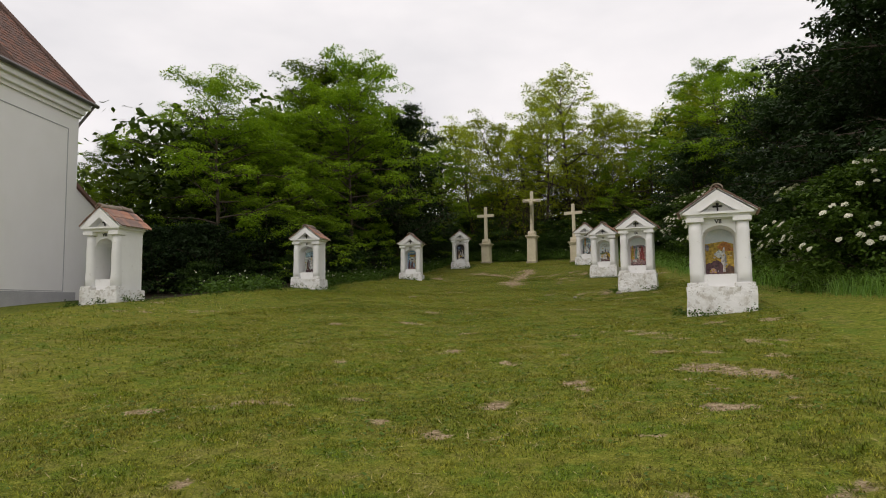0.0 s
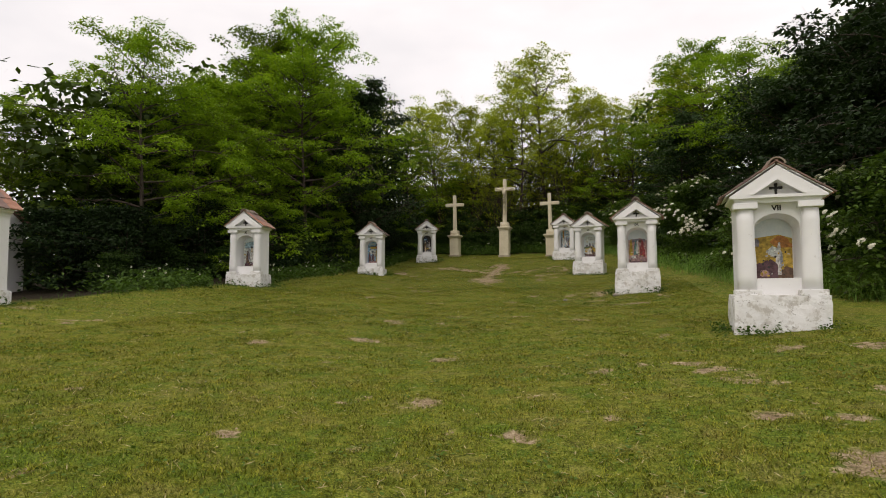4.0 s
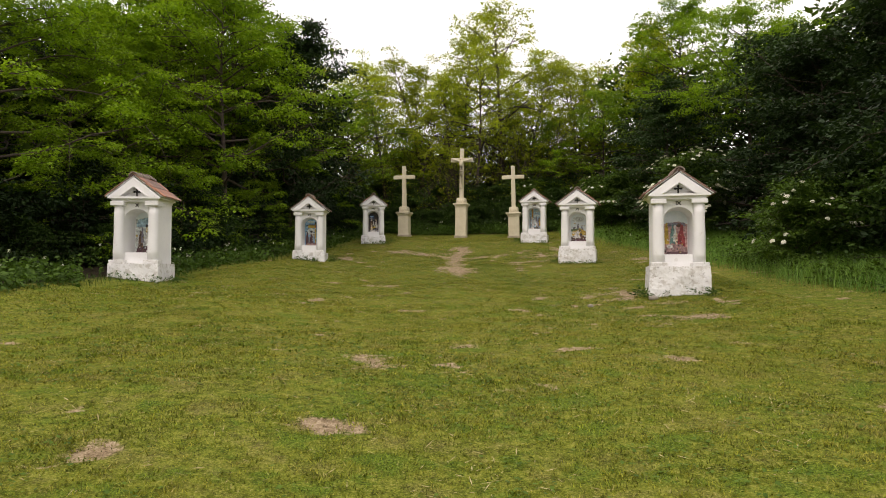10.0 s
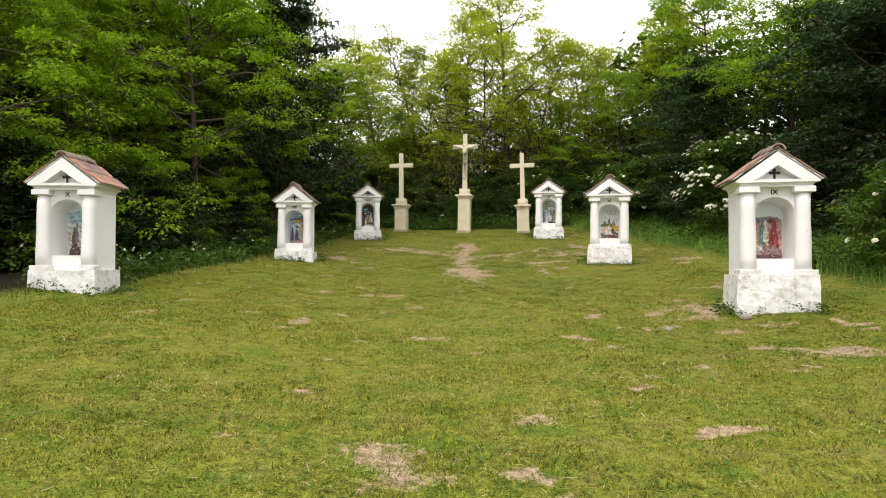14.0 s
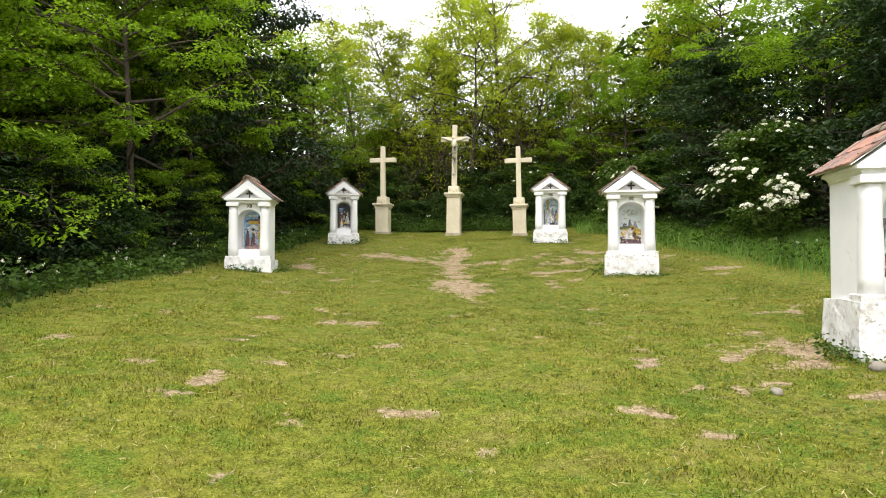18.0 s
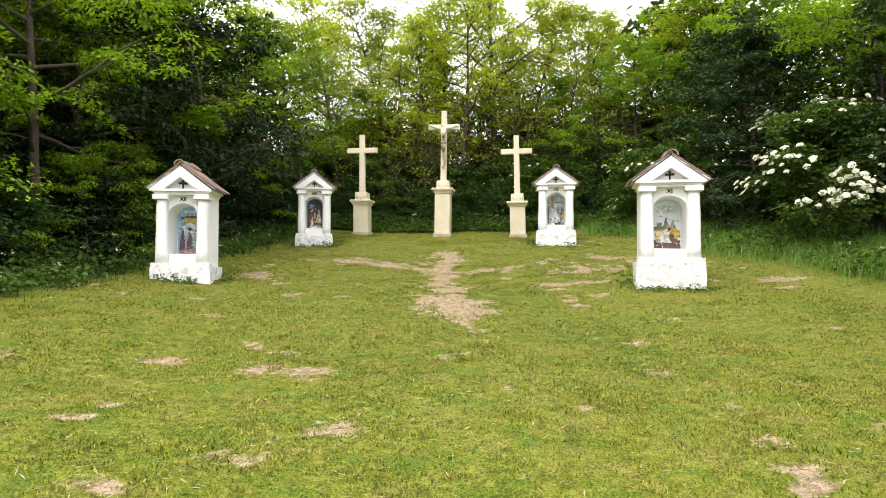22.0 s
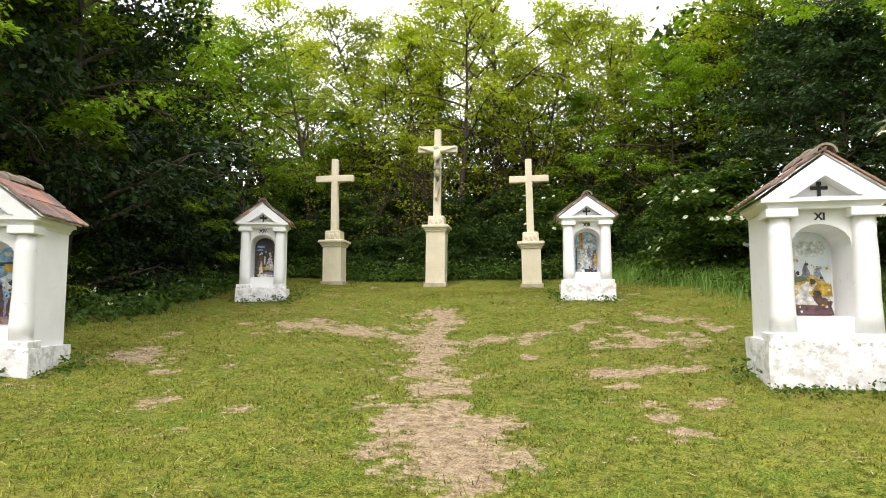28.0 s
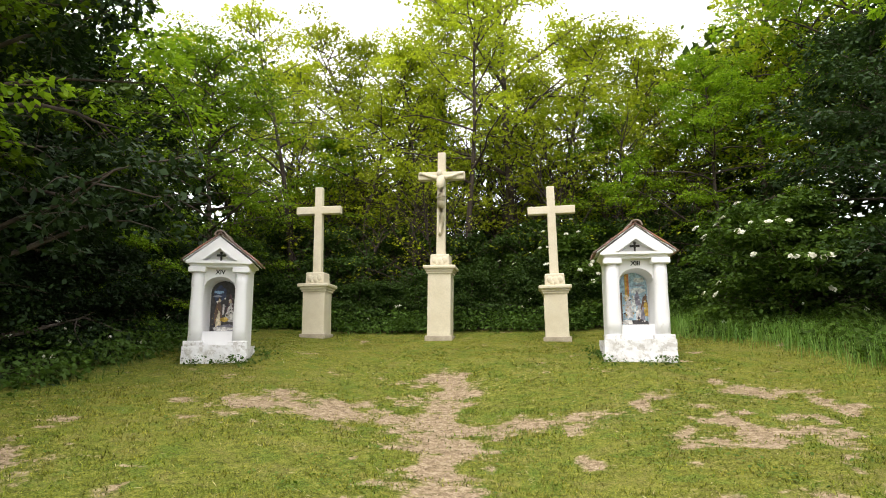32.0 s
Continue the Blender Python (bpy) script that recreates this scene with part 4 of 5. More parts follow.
CHURCH = pose(-11.93, -23.8, -2.3, 0, 0, 103.7)   # local x runs back along the long wall from its far corner, local -y is outward
church = thing("church", CHURCH, "white plastered village church with a red tiled hipped roof", "church")
EAVE, LONG, BROAD = 6.94, 18.0, 9.0
bm = box(bmesh.new(), -LONG, 0, 0, BROAD, -1.5, EAVE)
part("wall", bm, PLASTER, church)
bm = bmesh.new()
box(bm, -LONG - 0.04, 0.05, -0.06, BROAD + 0.06, -1.5, 0.40, 0.01)
part("plinth", bm, PLASTER_GREY, church, "rough grey plaster plinth")
bm = bmesh.new()
box(bm, -LONG, -0.56, -0.016, 0.01, 0.42, 0.445)
box(bm, -0.575, -0.55, -0.016, 0.01, 0.42, EAVE - 1.03)
box(bm, -LONG, -0.55, -0.016, 0.01, EAVE - 1.045, EAVE - 1.02)
part("wall_panel_moulding", bm, PLASTER_GREY, church)
bm = bmesh.new()
box(bm, -LONG, 0.06, -0.06, 0.0, EAVE - 0.55, EAVE - 0.4, 0.01)
box(bm, -LONG, 0.14, -0.16, 0.0, EAVE - 0.42, EAVE - 0.2, 0.03)
box(bm, -LONG, 0.26, -0.28, 0.0, EAVE - 0.22, EAVE, 0.03)
part("cornice", bm, PLASTER, church)
bm = bmesh.new()
RIDGE = EAVE + 6.1
e = 0.30
quad = [(-LONG, -e, EAVE), (e, -e, EAVE), (e, BROAD + e, EAVE), (-LONG, BROAD + e, EAVE), (-LONG, BROAD / 2, RIDGE), (-3.1, BROAD / 2, RIDGE)]
vs = [bm.verts.new(q) for q in quad]
for f in ((0, 1, 5, 4), (1, 2, 5), (2, 3, 4, 5), (3, 0, 4), (3, 2, 1, 0)):
    bm.faces.new([vs[i] for i in f])
roof = part("roof", bm, TILE_DARK, church)
bm = bmesh.new()
tube(bm, [(-LONG, -e - 0.05, EAVE + 0.02), (0.5, -e - 0.05, EAVE + 0.02)], [0.075, 0.075], 10)
part("gutter", bm, ZINC, church, "dark zinc gutter")
bm = bmesh.new()
tube(bm, [(0.36, -e, EAVE - 0.02), (0.34, -0.05, EAVE - 0.35), (0.16, 0.30, EAVE - 0.95), (0.14, 0.36, EAVE - 1.2), (0.14, 0.36, 3.9)], [0.05] * 5, 8)
part("downpipe", bm, ZINC, church, "dark zinc downpipe")
bm = bmesh.new()
pts = [(0.06, -1.5), (3.3, -1.5), (3.3, 2.48), (0.06, 4.05)]
a = [bm.verts.new((px, 0.12, pz)) for px, pz in pts]
b = [bm.verts.new((px, 6.0, pz)) for px, pz in pts]
bm.faces.new(a)
bm.faces.new(b[::-1])
for i in range(4):
    bm.faces.new((a[(i + 1) % 4], a[i], b[i], b[(i + 1) % 4]))
part("annex_wall", bm, PLASTER, church, "white plastered lean-to")
bm = bmesh.new()
beam(bm, (0.06, 3.1, 4.13), (3.5, 3.1, 2.463), 6.15, 0.12)
part("annex_roof", bm, TILE_DARK, church)
# plain tiles in courses near the corner of the roof, the rest joined
CT = tile_mesh("church_tile", 0.19, 0.34, 0.02, TILE_DARK)
up = Vector((0, BROAD / 2 + e, RIDGE - EAVE))
pitch = math.degrees(math.atan2(up.z, up.y))
rng = random.Random(5)
count = 0
for row in range(19):
    s = 0.1 + row * 0.19
    yy, zz = -e + s * math.cos(radians(pitch)), EAVE + s * math.sin(radians(pitch)) + 0.02
    edge = e - (3.1 + e) * (s / up.length)
    for col in range(17):
        xx = edge - 0.12 - 0.195 * col - (0.09 if row % 2 else 0)
        if count < 300:
            t = part("roof_tile", CT, TILE_DARK, roof)
            t.matrix_basis = pose(xx, yy, zz, pitch - 3 + rng.uniform(-1.5, 1.5), rng.uniform(-1, 1), rng.uniform(-1.5, 1.5))
            count += 1
tv, tf = [], []
base = np.array([v.co[:] for v in CT.vertices])
for row in range(30):
    s = 0.1 + row * 0.19
    edge = e - (3.1 + e) * (s / up.length)
    for col in range(40):
        if row < 17 and col < 17 or row == 17 and col < 12:
            continue
        xx = edge - 0.12 - 0.195 * col - (0.09 if row % 2 else 0)
        m = pose(xx, -e + s * math.cos(radians(pitch)), EAVE + s * math.sin(radians(pitch)) + 0.02, pitch - 3 + rng.uniform(-1.5, 1.5), 0, rng.uniform(-1.5, 1.5))
        w, h = 0.095, 0.17
        k = len(tv)
        tv += [(m @ Vector(q))[:] for q in ((-w, -h, 0), (w, -h, 0), (w, h, 0), (-w, h, 0), (-w, -h, 0.02), (w, -h, 0.02), (w, h, 0.02), (-w, h, 0.02))]
        tf += [[k + i for i in f] for f in ((4, 5, 6, 7), (0, 1, 5, 4), (1, 2, 6, 5), (3, 0, 4, 7))]
tagged(part("roof_tile_courses", fast_mesh("roof_tile_courses", tv, tf, TILE_DARK), TILE_DARK, roof), kind="stuff")
bm = bmesh.new()
tube(bm, [(e, -e, EAVE + 0.05), (-3.1, BROAD / 2, RIDGE + 0.05)], [0.12, 0.12], 8)
part("hip_tiles", bm, TILE_DARK, roof)


# ---- trees and shrubs ----
def leaf_pad(rng, at, n, reach, size, flat):
    """A flat cushion of n leaves round at, pointing outward and hanging at the rim."""
    az = rng.uniform(0, 2 * np.pi, n)
    q = np.sqrt(rng.uniform(0, 1, n))
    out = np.stack([np.cos(az), np.sin(az), 0 * az], -1)
    tilt = rng.normal(0, 0.22, 2)
    root = at + out * (q * reach)[:, None]
    root[:, 2] += (out[:, :2] @ tilt) * q * reach - 0.28 * reach * q**2 + rng.normal(0, 0.09 * reach, n)
    way = out + rng.normal(0, 0.45, (n, 3)) + np.array((0, 0, -0.3))
    way /= np.linalg.norm(way, axis=1)[:, None]
    nor = np.array((0, 0, 1.0)) + rng.normal(0, flat * 1.6, (n, 3))
    wid = np.cross(way, nor)
    wid /= np.linalg.norm(wid, axis=1)[:, None]
    ln = (size * rng.uniform(0.6, 1.35, n))[:, None]
    tip = root + way * ln
    mid = root + way * ln * 0.45
    return np.stack([root, mid + wid * ln * 0.29, tip, mid - wid * ln * 0.29], 1)


def branch_tube(vs, fs, pts, radii, steps):
    base = len(vs)
    for i, p in enumerate(pts):
        d = pts[min(i + 1, len(pts) - 1)] - pts[max(i - 1, 0)]
        d = d / max(np.linalg.norm(d), 1e-6)
        a = np.cross(d, (0.31, 0.95, 0.05))
        a /= max(np.linalg.norm(a), 1e-6)
        b = np.cross(d, a)
        for k in range(steps):
            c = 2 * math.pi * k / steps
            vs.append(p + radii[i] * (a * math.cos(c) + b * math.sin(c)))
    for i in range(len(pts) - 1):
        for k in range(steps):
            j = (k + 1) % steps
            fs.append((base + i * steps + k, base + i * steps + j, base + (i + 1) * steps + j, base + (i + 1) * steps + k))


def wander(rng, start, way, length, n, bend, rise):
    pts = [np.array(start, dtype=float)]
    way = np.array(way, dtype=float)
    for _ in range(n):
        way = way + rng.normal(0, bend, 3) + np.array((0, 0, rise))
        way /= np.linalg.norm(way)
        pts.append(pts[-1] + way * length / n)
    return pts


def grow(seed, height, bare, limbs, spread, leaf, per_spray, sprays, subs, girth, up=0.35, flat=0.22, lean=0.05, droop=-0.05, pad=(1.7, 3.2), girdle=0.93, twigs=3):
    """Verts and faces of a tree's wood, and its leaves: a tapered trunk, limbs, side branches and sprays of leaves."""
    rng = np.random.default_rng(seed)
    vs, fs, leaves = [], [], []
    trunk = wander(rng, (0, 0, -0.4), (rng.normal(0, lean), rng.normal(0, lean), 1), height * 0.93 + 0.4, 12, 0.045, 0.05)
    branch_tube(vs, fs, trunk, [girth * (1 - girdle * (i / 12)) * (1.35 if i == 0 else 1) for i in range(13)], 8)
    T = np.array(trunk)
    for k in range(limbs):
        f = bare + (1 - bare) * ((k + rng.uniform(0, 0.9)) / limbs) ** 0.78
        f = min(f, 0.985)
        i = min(int(f * 12), 11)
        at = T[i] + (T[i + 1] - T[i]) * (f * 12 - i)
        az = k * 2.4 + rng.uniform(-0.5, 0.5)
        g = (f - bare) / (1 - bare)
        ln = spread * (0.45 + 0.75 * math.sin(math.pi * min(0.98, 0.22 + 0.72 * g)) ** 0.8) * rng.uniform(0.72, 1.2) * (1 - 0.5 * g**3)
        way = np.array((math.cos(az), math.sin(az), up + 0.9 * g**2 + rng.uniform(-0.1, 0.2)))
        limb = wander(rng, at, way / np.linalg.norm(way), ln, 6, 0.13, droop)
        r0 = girth * 0.42 * (1 - 0.7 * f) + 0.012
        branch_tube(vs, fs, limb, [r0 * (1 - 0.85 * j / 6) for j in range(7)], 5)
        for q in range(subs):
            j = rng.integers(1, 6)
            a2 = limb[j] + (limb[j + 1] - limb[j]) * rng.uniform()
            main = limb[j + 1] - limb[j]
            turn = rng.normal(0, 1, 3) * np.array((1, 1, 0.45))
            w2 = main / np.linalg.norm(main) * 0.75 + turn * 0.75
            sub = wander(rng, a2, w2 / np.linalg.norm(w2), ln * rng.uniform(0.22, 0.46), 3, 0.16, droop)
            if twigs:
                branch_tube(vs, fs, sub, [r0 * 0.35, r0 * 0.25, r0 * 0.15, r0 * 0.07], twigs)
            for p in range(sprays):
                s = rng.uniform(0.25, 1.0) * 2.999
                c = sub[int(s)] + (sub[int(s) + 1] - sub[int(s)]) * (s % 1)
                d = (sub[int(s) + 1] - sub[int(s)]) + rng.normal(0, 0.35, 3) * ln * 0.12
                leaves.append(leaf_pad(rng, c + d * 0, per_spray, leaf * rng.uniform(*pad), leaf, flat))
        for p in range(sprays):
            leaves.append(leaf_pad(rng, limb[-1] + rng.normal(0, 0.06, 3) * ln, per_spray, leaf * rng.uniform(*pad), leaf, flat))
    return vs, fs, np.concatenate(leaves)


def leaf_mesh(name, quads, mat):
    n = len(quads)
    return fast_mesh(name, quads.reshape(-1, 3), np.arange(4 * n).reshape(n, 4), mat)


def tree_kind(name, label, category, leafmat, group="", **how):
    vs, fs, leaves = grow(**how)
    wood = fast_mesh("trunk", vs, fs, BARK)
    wood.polygons.foreach_set("use_smooth", [True] * len(wood.polygons))
    crown = leaf_mesh("crown", leaves, leafmat)
    return (name, label, category, group, wood, crown, leafmat)


def plant(kind, x, y, scale, turn, stretch=1.0, sink=0.0):
    name, label, category, group, wood, crown, leafmat = kind
    root = thing(name, Matrix.Translation((x, y, land_at(x, y) - sink)) @ pose(0, 0, 0, 0, 0, turn) @ Matrix.Diagonal((scale, scale, scale * stretch, 1)), label, category, group)
    part("trunk", wood, BARK, root)
    part("crown", crown, leafmat, root)
    return root


G_FOREST = "trees round the meadow"
LOC_A = tree_kind("locust_tree", "tall locust tree with layered mid-green sprays", "tree", LOCUST_DEEP, G_FOREST, seed=1, height=12, bare=0.26, limbs=38, spread=3.7, leaf=0.145, per_spray=100, sprays=1, subs=7, girth=0.17, up=0.14, flat=0.16, pad=(2.4, 4.6))
LOC_B = tree_kind("locust_tree", "tall locust tree with fresh green foliage", "tree", LOCUST, G_FOREST, seed=2, height=13, bare=0.28, limbs=38, spread=3.4, leaf=0.145, per_spray=100, sprays=1, subs=6, girth=0.16, up=0.2, flat=0.16, pad=(2.4, 4.6))
LOC_F = tree_kind("locust_tree", "spreading locust tree with bright layered leaf sprays", "tree", LOCUST, G_FOREST, seed=12, height=12, bare=0.2, limbs=36, spread=4.1, leaf=0.125, per_spray=130, sprays=1, subs=6, girth=0.15, up=0.10, flat=0.15, pad=(2.8, 5.4), droop=-0.07)
LOC_S = tree_kind("young_locust", "young locust tree with low bright leaf sprays", "tree", LOCUST, G_FOREST, seed=17, height=4.6, bare=0.18, limbs=16, spread=2.2, leaf=0.1, per_spray=95, sprays=1, subs=5, girth=0.06, up=0.12, flat=0.15, pad=(2.8, 5.4), droop=-0.05)
TALL = tree_kind("old_acacia", "tall acacia with crooked dark limbs and an airy crown", "tree", YELLOWLEAF, G_FOREST, seed=15, height=13.6, bare=0.3, limbs=26, spread=3.6, leaf=0.145, per_spray=62, sprays=1, subs=6, girth=0.2, up=0.55, lean=0.07, pad=(2.2, 4.2))
DARK_A = tree_kind("dark_maple_tree", "dense tree with very dark green leaves", "tree", SHADED_DARKLEAF, G_FOREST, seed=3, height=10, bare=0.05, limbs=40, spread=3.6, leaf=0.18, per_spray=40, sprays=2, subs=7, girth=0.16, up=0.15, flat=0.3, pad=(1.9, 3.6))
MAPLE = tree_kind("maple_tree", "dense tree with deep green leaves", "tree", MAPLELEAF, G_FOREST, seed=13, height=10, bare=0.05, limbs=40, spread=3.6, leaf=0.18, per_spray=40, sprays=2, subs=7, girth=0.16, up=0.15, flat=0.3, pad=(1.9, 3.6))
THIN_A = tree_kind("young_acacia", "slender acacia with thin yellow-green foliage", "tree", YELLOWLEAF, G_FOREST, seed=4, height=12, bare=0.3, limbs=26, spread=2.3, leaf=0.15, per_spray=36, sprays=1, subs=6, girth=0.11, up=0.6, lean=0.10, pad=(2.0, 4.0))
THIN_B = tree_kind("young_acacia", "slender acacia with a bare crooked trunk", "tree", YELLOWLEAF, G_FOREST, seed=5, height=13, bare=0.36, limbs=24, spread=2.7, leaf=0.15, per_spray=36, sprays=1, subs=6, girth=0.15, up=0.45, lean=0.12, pad=(2.0, 4.0))
THIN_C = tree_kind("young_acacia", "thin acacia sapling in fresh leaf", "tree", LOCUST, G_FOREST, seed=6, height=9, bare=0.12, limbs=28, spread=2.0, leaf=0.13, per_spray=58, sprays=1, subs=6, girth=0.07, up=0.4, lean=0.12, pad=(2.4, 4.6))
STEM = tree_kind("bare_sapling", "thin dark stem with few leaves", "tree", YELLOWLEAF, G_FOREST, seed=9, height=7.5, bare=0.3, limbs=12, spread=1.3, leaf=0.13, per_spray=6, sprays=1, subs=3, girth=0.045, up=0.9, lean=0.2)
TANGLE = tree_kind("bare_sapling", "crooked brown thicket stems with sparse leaves", "tree", YELLOWLEAF, G_FOREST, seed=19, height=5.6, bare=0.08, limbs=24, spread=2.3, leaf=0.12, per_spray=7, sprays=1, subs=5, girth=0.06, up=0.55, lean=0.3, droop=0.02)
SHRUB_A = tree_kind("shrub", "dense dark green shrub at the wood's edge", "shrub", SHRUBLEAF, "shrubs at the wood's edge", seed=7, height=2.6, bare=0.02, limbs=30, spread=1.5, leaf=0.115, per_spray=24, sprays=2, subs=6, girth=0.04, up=0.4, flat=0.35, pad=(2.0, 4.0), twigs=0)
SHRUB_B = tree_kind("shrub", "low leafy shrub in deep green", "shrub", SHRUBLEAF, "shrubs at the wood's edge", seed=8, height=1.7, bare=0.02, limbs=26, spread=1.3, leaf=0.10, per_spray=22, sprays=2, subs=6, girth=0.03, up=0.5, flat=0.4, pad=(2.0, 4.0), twigs=0)
# Shrub recoloured near black, in place of the shade cast by the crowns.
SHRUB_SHADED = tree_kind("shrub", "shrub with the shade of the wood put into its leaf colour", "shrub", SHADED_DARKLEAF, "shrubs at the wood's edge", seed=18, height=2.6, bare=0.02, limbs=30, spread=1.5, leaf=0.12, per_spray=24, sprays=2, subs=6, girth=0.04, up=0.4, flat=0.35, pad=(2.0, 4.0), twigs=0)

rng = random.Random(11)


def many(kinds, spots, lo, hi, stretch=(0.9, 1.1)):
    for x, y in spots:
        plant(rng.choice(kinds), x, y, rng.uniform(lo, hi), rng.uniform(0, 360), rng.uniform(*stretch))


def line(x0, y0, x1, y1, n, off):
    return [(x0 + (x1 - x0) * k / (n - 1) + rng.uniform(-off, off), y0 + (y1 - y0) * k / (n - 1) + rng.uniform(-off, off)) for k in range(n)]


# left wood: the front row and those behind it
many([LOC_F, LOC_A, LOC_B], line(-9.6, -19.0, -9.6, -13.5, 3, 0.3), 0.66, 0.74)
plant(LOC_A, -15.4, -18.6, 0.58, 30, 1.0)
plant(LOC_F, -7.3, -11.2, 0.78, 140, 1.08)
plant(LOC_A, -9.9, -6.9, 1.06, 250)
plant(LOC_F, -8.7, -8.0, 0.98, 200, 1.06)
plant(DARK_A, -6.9, -6.6, 0.72, 40, 1.3)
plant(DARK_A, -9.4, -1.2, 0.76, 160, 1.05)
plant(LOC_F, -9.6, -3.4, 0.84, 80, 1.0)
plant(LOC_F, -6.0, 0.8, 0.66, 120, 1.0)
for x, y, k, turn in ((-7.4, -14.2, 0.66, 10), (-6.7, -10.6, 0.5, 220), (-9.0, -15.4, 1.1, 75), (-7.2, -8.9, 0.6, 100), (-8.2, -17.6, 0.7, 190), (-6.3, -2.2, 0.52, 320)):
    plant(LOC_S, x, y, k, turn)
many([LOC_A, DARK_A, LOC_B], line(-12.8, -15.0, -11.6, 1.5, 5, 0.6), 0.74, 0.84)
many([LOC_A, DARK_A], line(-15.5, -9, -15, 4, 4, 1.0), 0.78, 0.88)
# behind the crosses
many([THIN_A, THIN_B, THIN_C, THIN_A], line(-5.2, 4.5, 7.0, 4.0, 11, 0.8), 0.70, 0.83)
many([THIN_A, THIN_B, THIN_B, THIN_C], line(-8, 8.0, 10, 8.0, 11, 1.2), 0.79, 0.91)
many([THIN_A, THIN_B, THIN_A], line(-12, 12.5, 14, 12.5, 8, 1.5), 0.80, 0.92)
plant(TALL, 1.7, 5.4, 0.98, 70)
plant(TALL, -0.8, 7.6, 0.9, 190)
many([STEM], line(-6, 5.5, 8, 5.5, 14, 1.2), 0.8, 1.1)
many([STEM], line(-9, 10, 12, 10, 12, 1.5), 0.9, 1.2)
many([TANGLE], line(-5.6, 4.0, 6.4, 4.0, 13, 0.8), 0.7, 1.05)
many([TANGLE], line(-8, 7.5, 9, 7.5, 12, 1.0), 0.9, 1.2)
# right wood
plant(LOC_F, 7.6, 2.4, 0.62, 15)
plant(MAPLE, 10.4, -0.8, 0.72, 80)
plant(MAPLE, 9.9, -3.6, 0.6, 210)
plant(THIN_B, 9.4, 4.0, 0.92, 190)
plant(THIN_A, 11.0, 3.2, 0.9, 60)
plant(LOC_B, 12.4, 2.6, 0.86, 290)
plant(LOC_F, 12.9, -4.6, 0.80, 100)
plant(MAPLE, 12.6, -7.8, 0.76, 10)
many([DARK_A], line(13.0, -11.5, 14.0, -24, 5, 0.4), 0.74, 0.82)
many([LOC_B, DARK_A, LOC_A], line(15.5, 1, 18, -26, 7, 1.0), 0.72, 0.82)
# shrubs
many([SHRUB_A, SHRUB_B], line(-6.0, 2.3, 6.5, 2.3, 12, 0.25), 0.62, 0.82)
many([SHRUB_A], line(-6.5, 3.9, 8.0, 3.9, 10, 0.5), 0.8, 1.05)
many([SHRUB_A], line(-8.0, 9.5, 9.5, 9.5, 9, 0.6), 1.3, 1.6)
many([SHRUB_SHADED, SHRUB_B], line(-8.8, -21, -5.8, -1.0, 12, 0.4), 0.55, 0.85)
many([SHRUB_SHADED], line(-11.0, -21, -8.4, 0.0, 10, 0.6), 0.9, 1.2)
many([SHRUB_SHADED], line(-9.2, -20, -7.0, -1.0, 9, 0.5), 0.8, 1.1)
many([SHRUB_A, SHRUB_B], line(11.4, -12, 12.8, -26, 7, 0.4), 0.7, 1.0)
many([SHRUB_A], line(7.2, 0.5, 11, -4.5, 4, 0.4), 0.7, 1.0)


def far_wood(seed, x0, y0, x1, y1, n, deep, low, high, mat, label):
    """A distant belt of wood as one mass of leaf cushions, with an uneven top."""
    r = np.random.default_rng(seed)
    quads = []
    for _ in range(n):
        t = r.uniform()
        x, y = x0 + (x1 - x0) * t + r.normal(0, deep), y0 + (y1 - y0) * t + r.normal(0, deep)
        top = low + (high - low) * (0.5 + 0.5 * math.sin(t * 23 + seed) * math.sin(t * 7.3 + 1))
        z = land_at(x, y) + top * r.uniform(0.0, 1.0) ** 0.8
        quads.append(leaf_pad(r, np.array((x, y, z)), 12, 1.1, 0.42, 0.4))
    return tagged(new("far_wood", leaf_mesh("far_wood", np.concatenate(quads), mat)), label, "wood", kind="stuff")


far_wood(51, -24, -18, -19, 12, 1100, 1.2, 6.0, 9.0, LOCUST_DEEP, "deep green wood behind the first trees")
far_wood(52, 20, 10, 24, -24, 1000, 1.2, 6.5, 9.5, LOCUST_DEEP, "deep green wood beyond the bushes")
far_wood(53, -20, 16, 22, 16, 900, 1.2, 2.2, 4.5, SHRUBLEAF, "dark undergrowth on the ridge behind the crosses")
# Two belts whose near-black leaf colour stands in for shade between the trees.
far_wood(54, -14, -20, -10.5, 1.5, 620, 0.8, 3.0, 6.0, SHADED_DARKLEAF, "undergrowth inside the wood, its shade put into the leaf colour")
far_wood(55, 14, -1, 15.5, -27, 520, 0.8, 3.0, 5.5, SHADED_DARKLEAF, "undergrowth below the maples, coloured dark for the shade there")
# Thickets in the shade-darkened leaf colour fill the gaps behind the front trees.
far_wood(56, 9, 7, 18, 3, 620, 0.9, 7.0, 10.0, SHADED_INNERLEAF, "green thicket behind the maples")
far_wood(57, -16, 7, -8, 6, 620, 0.9, 7.0, 9.5, SHADED_INNERLEAF, "green thicket behind the dark trees")

far_wood(58, -13.4, -11, -13, 5, 1000, 0.8, 8.5, 11.2, SHADED_INNERLEAF, "tall green wood behind the locust trees")
far_wood(59, 16.5, 1, 18, -27, 1200, 0.9, 7.5, 9.8, SHADED_INNERLEAF, "tall green wood behind the maples")
far_wood(60, -11, 14, 16, 14, 420, 1.2, 3.5, 6.0, LOCUST_DEEP, "fresh green wood on the ridge")

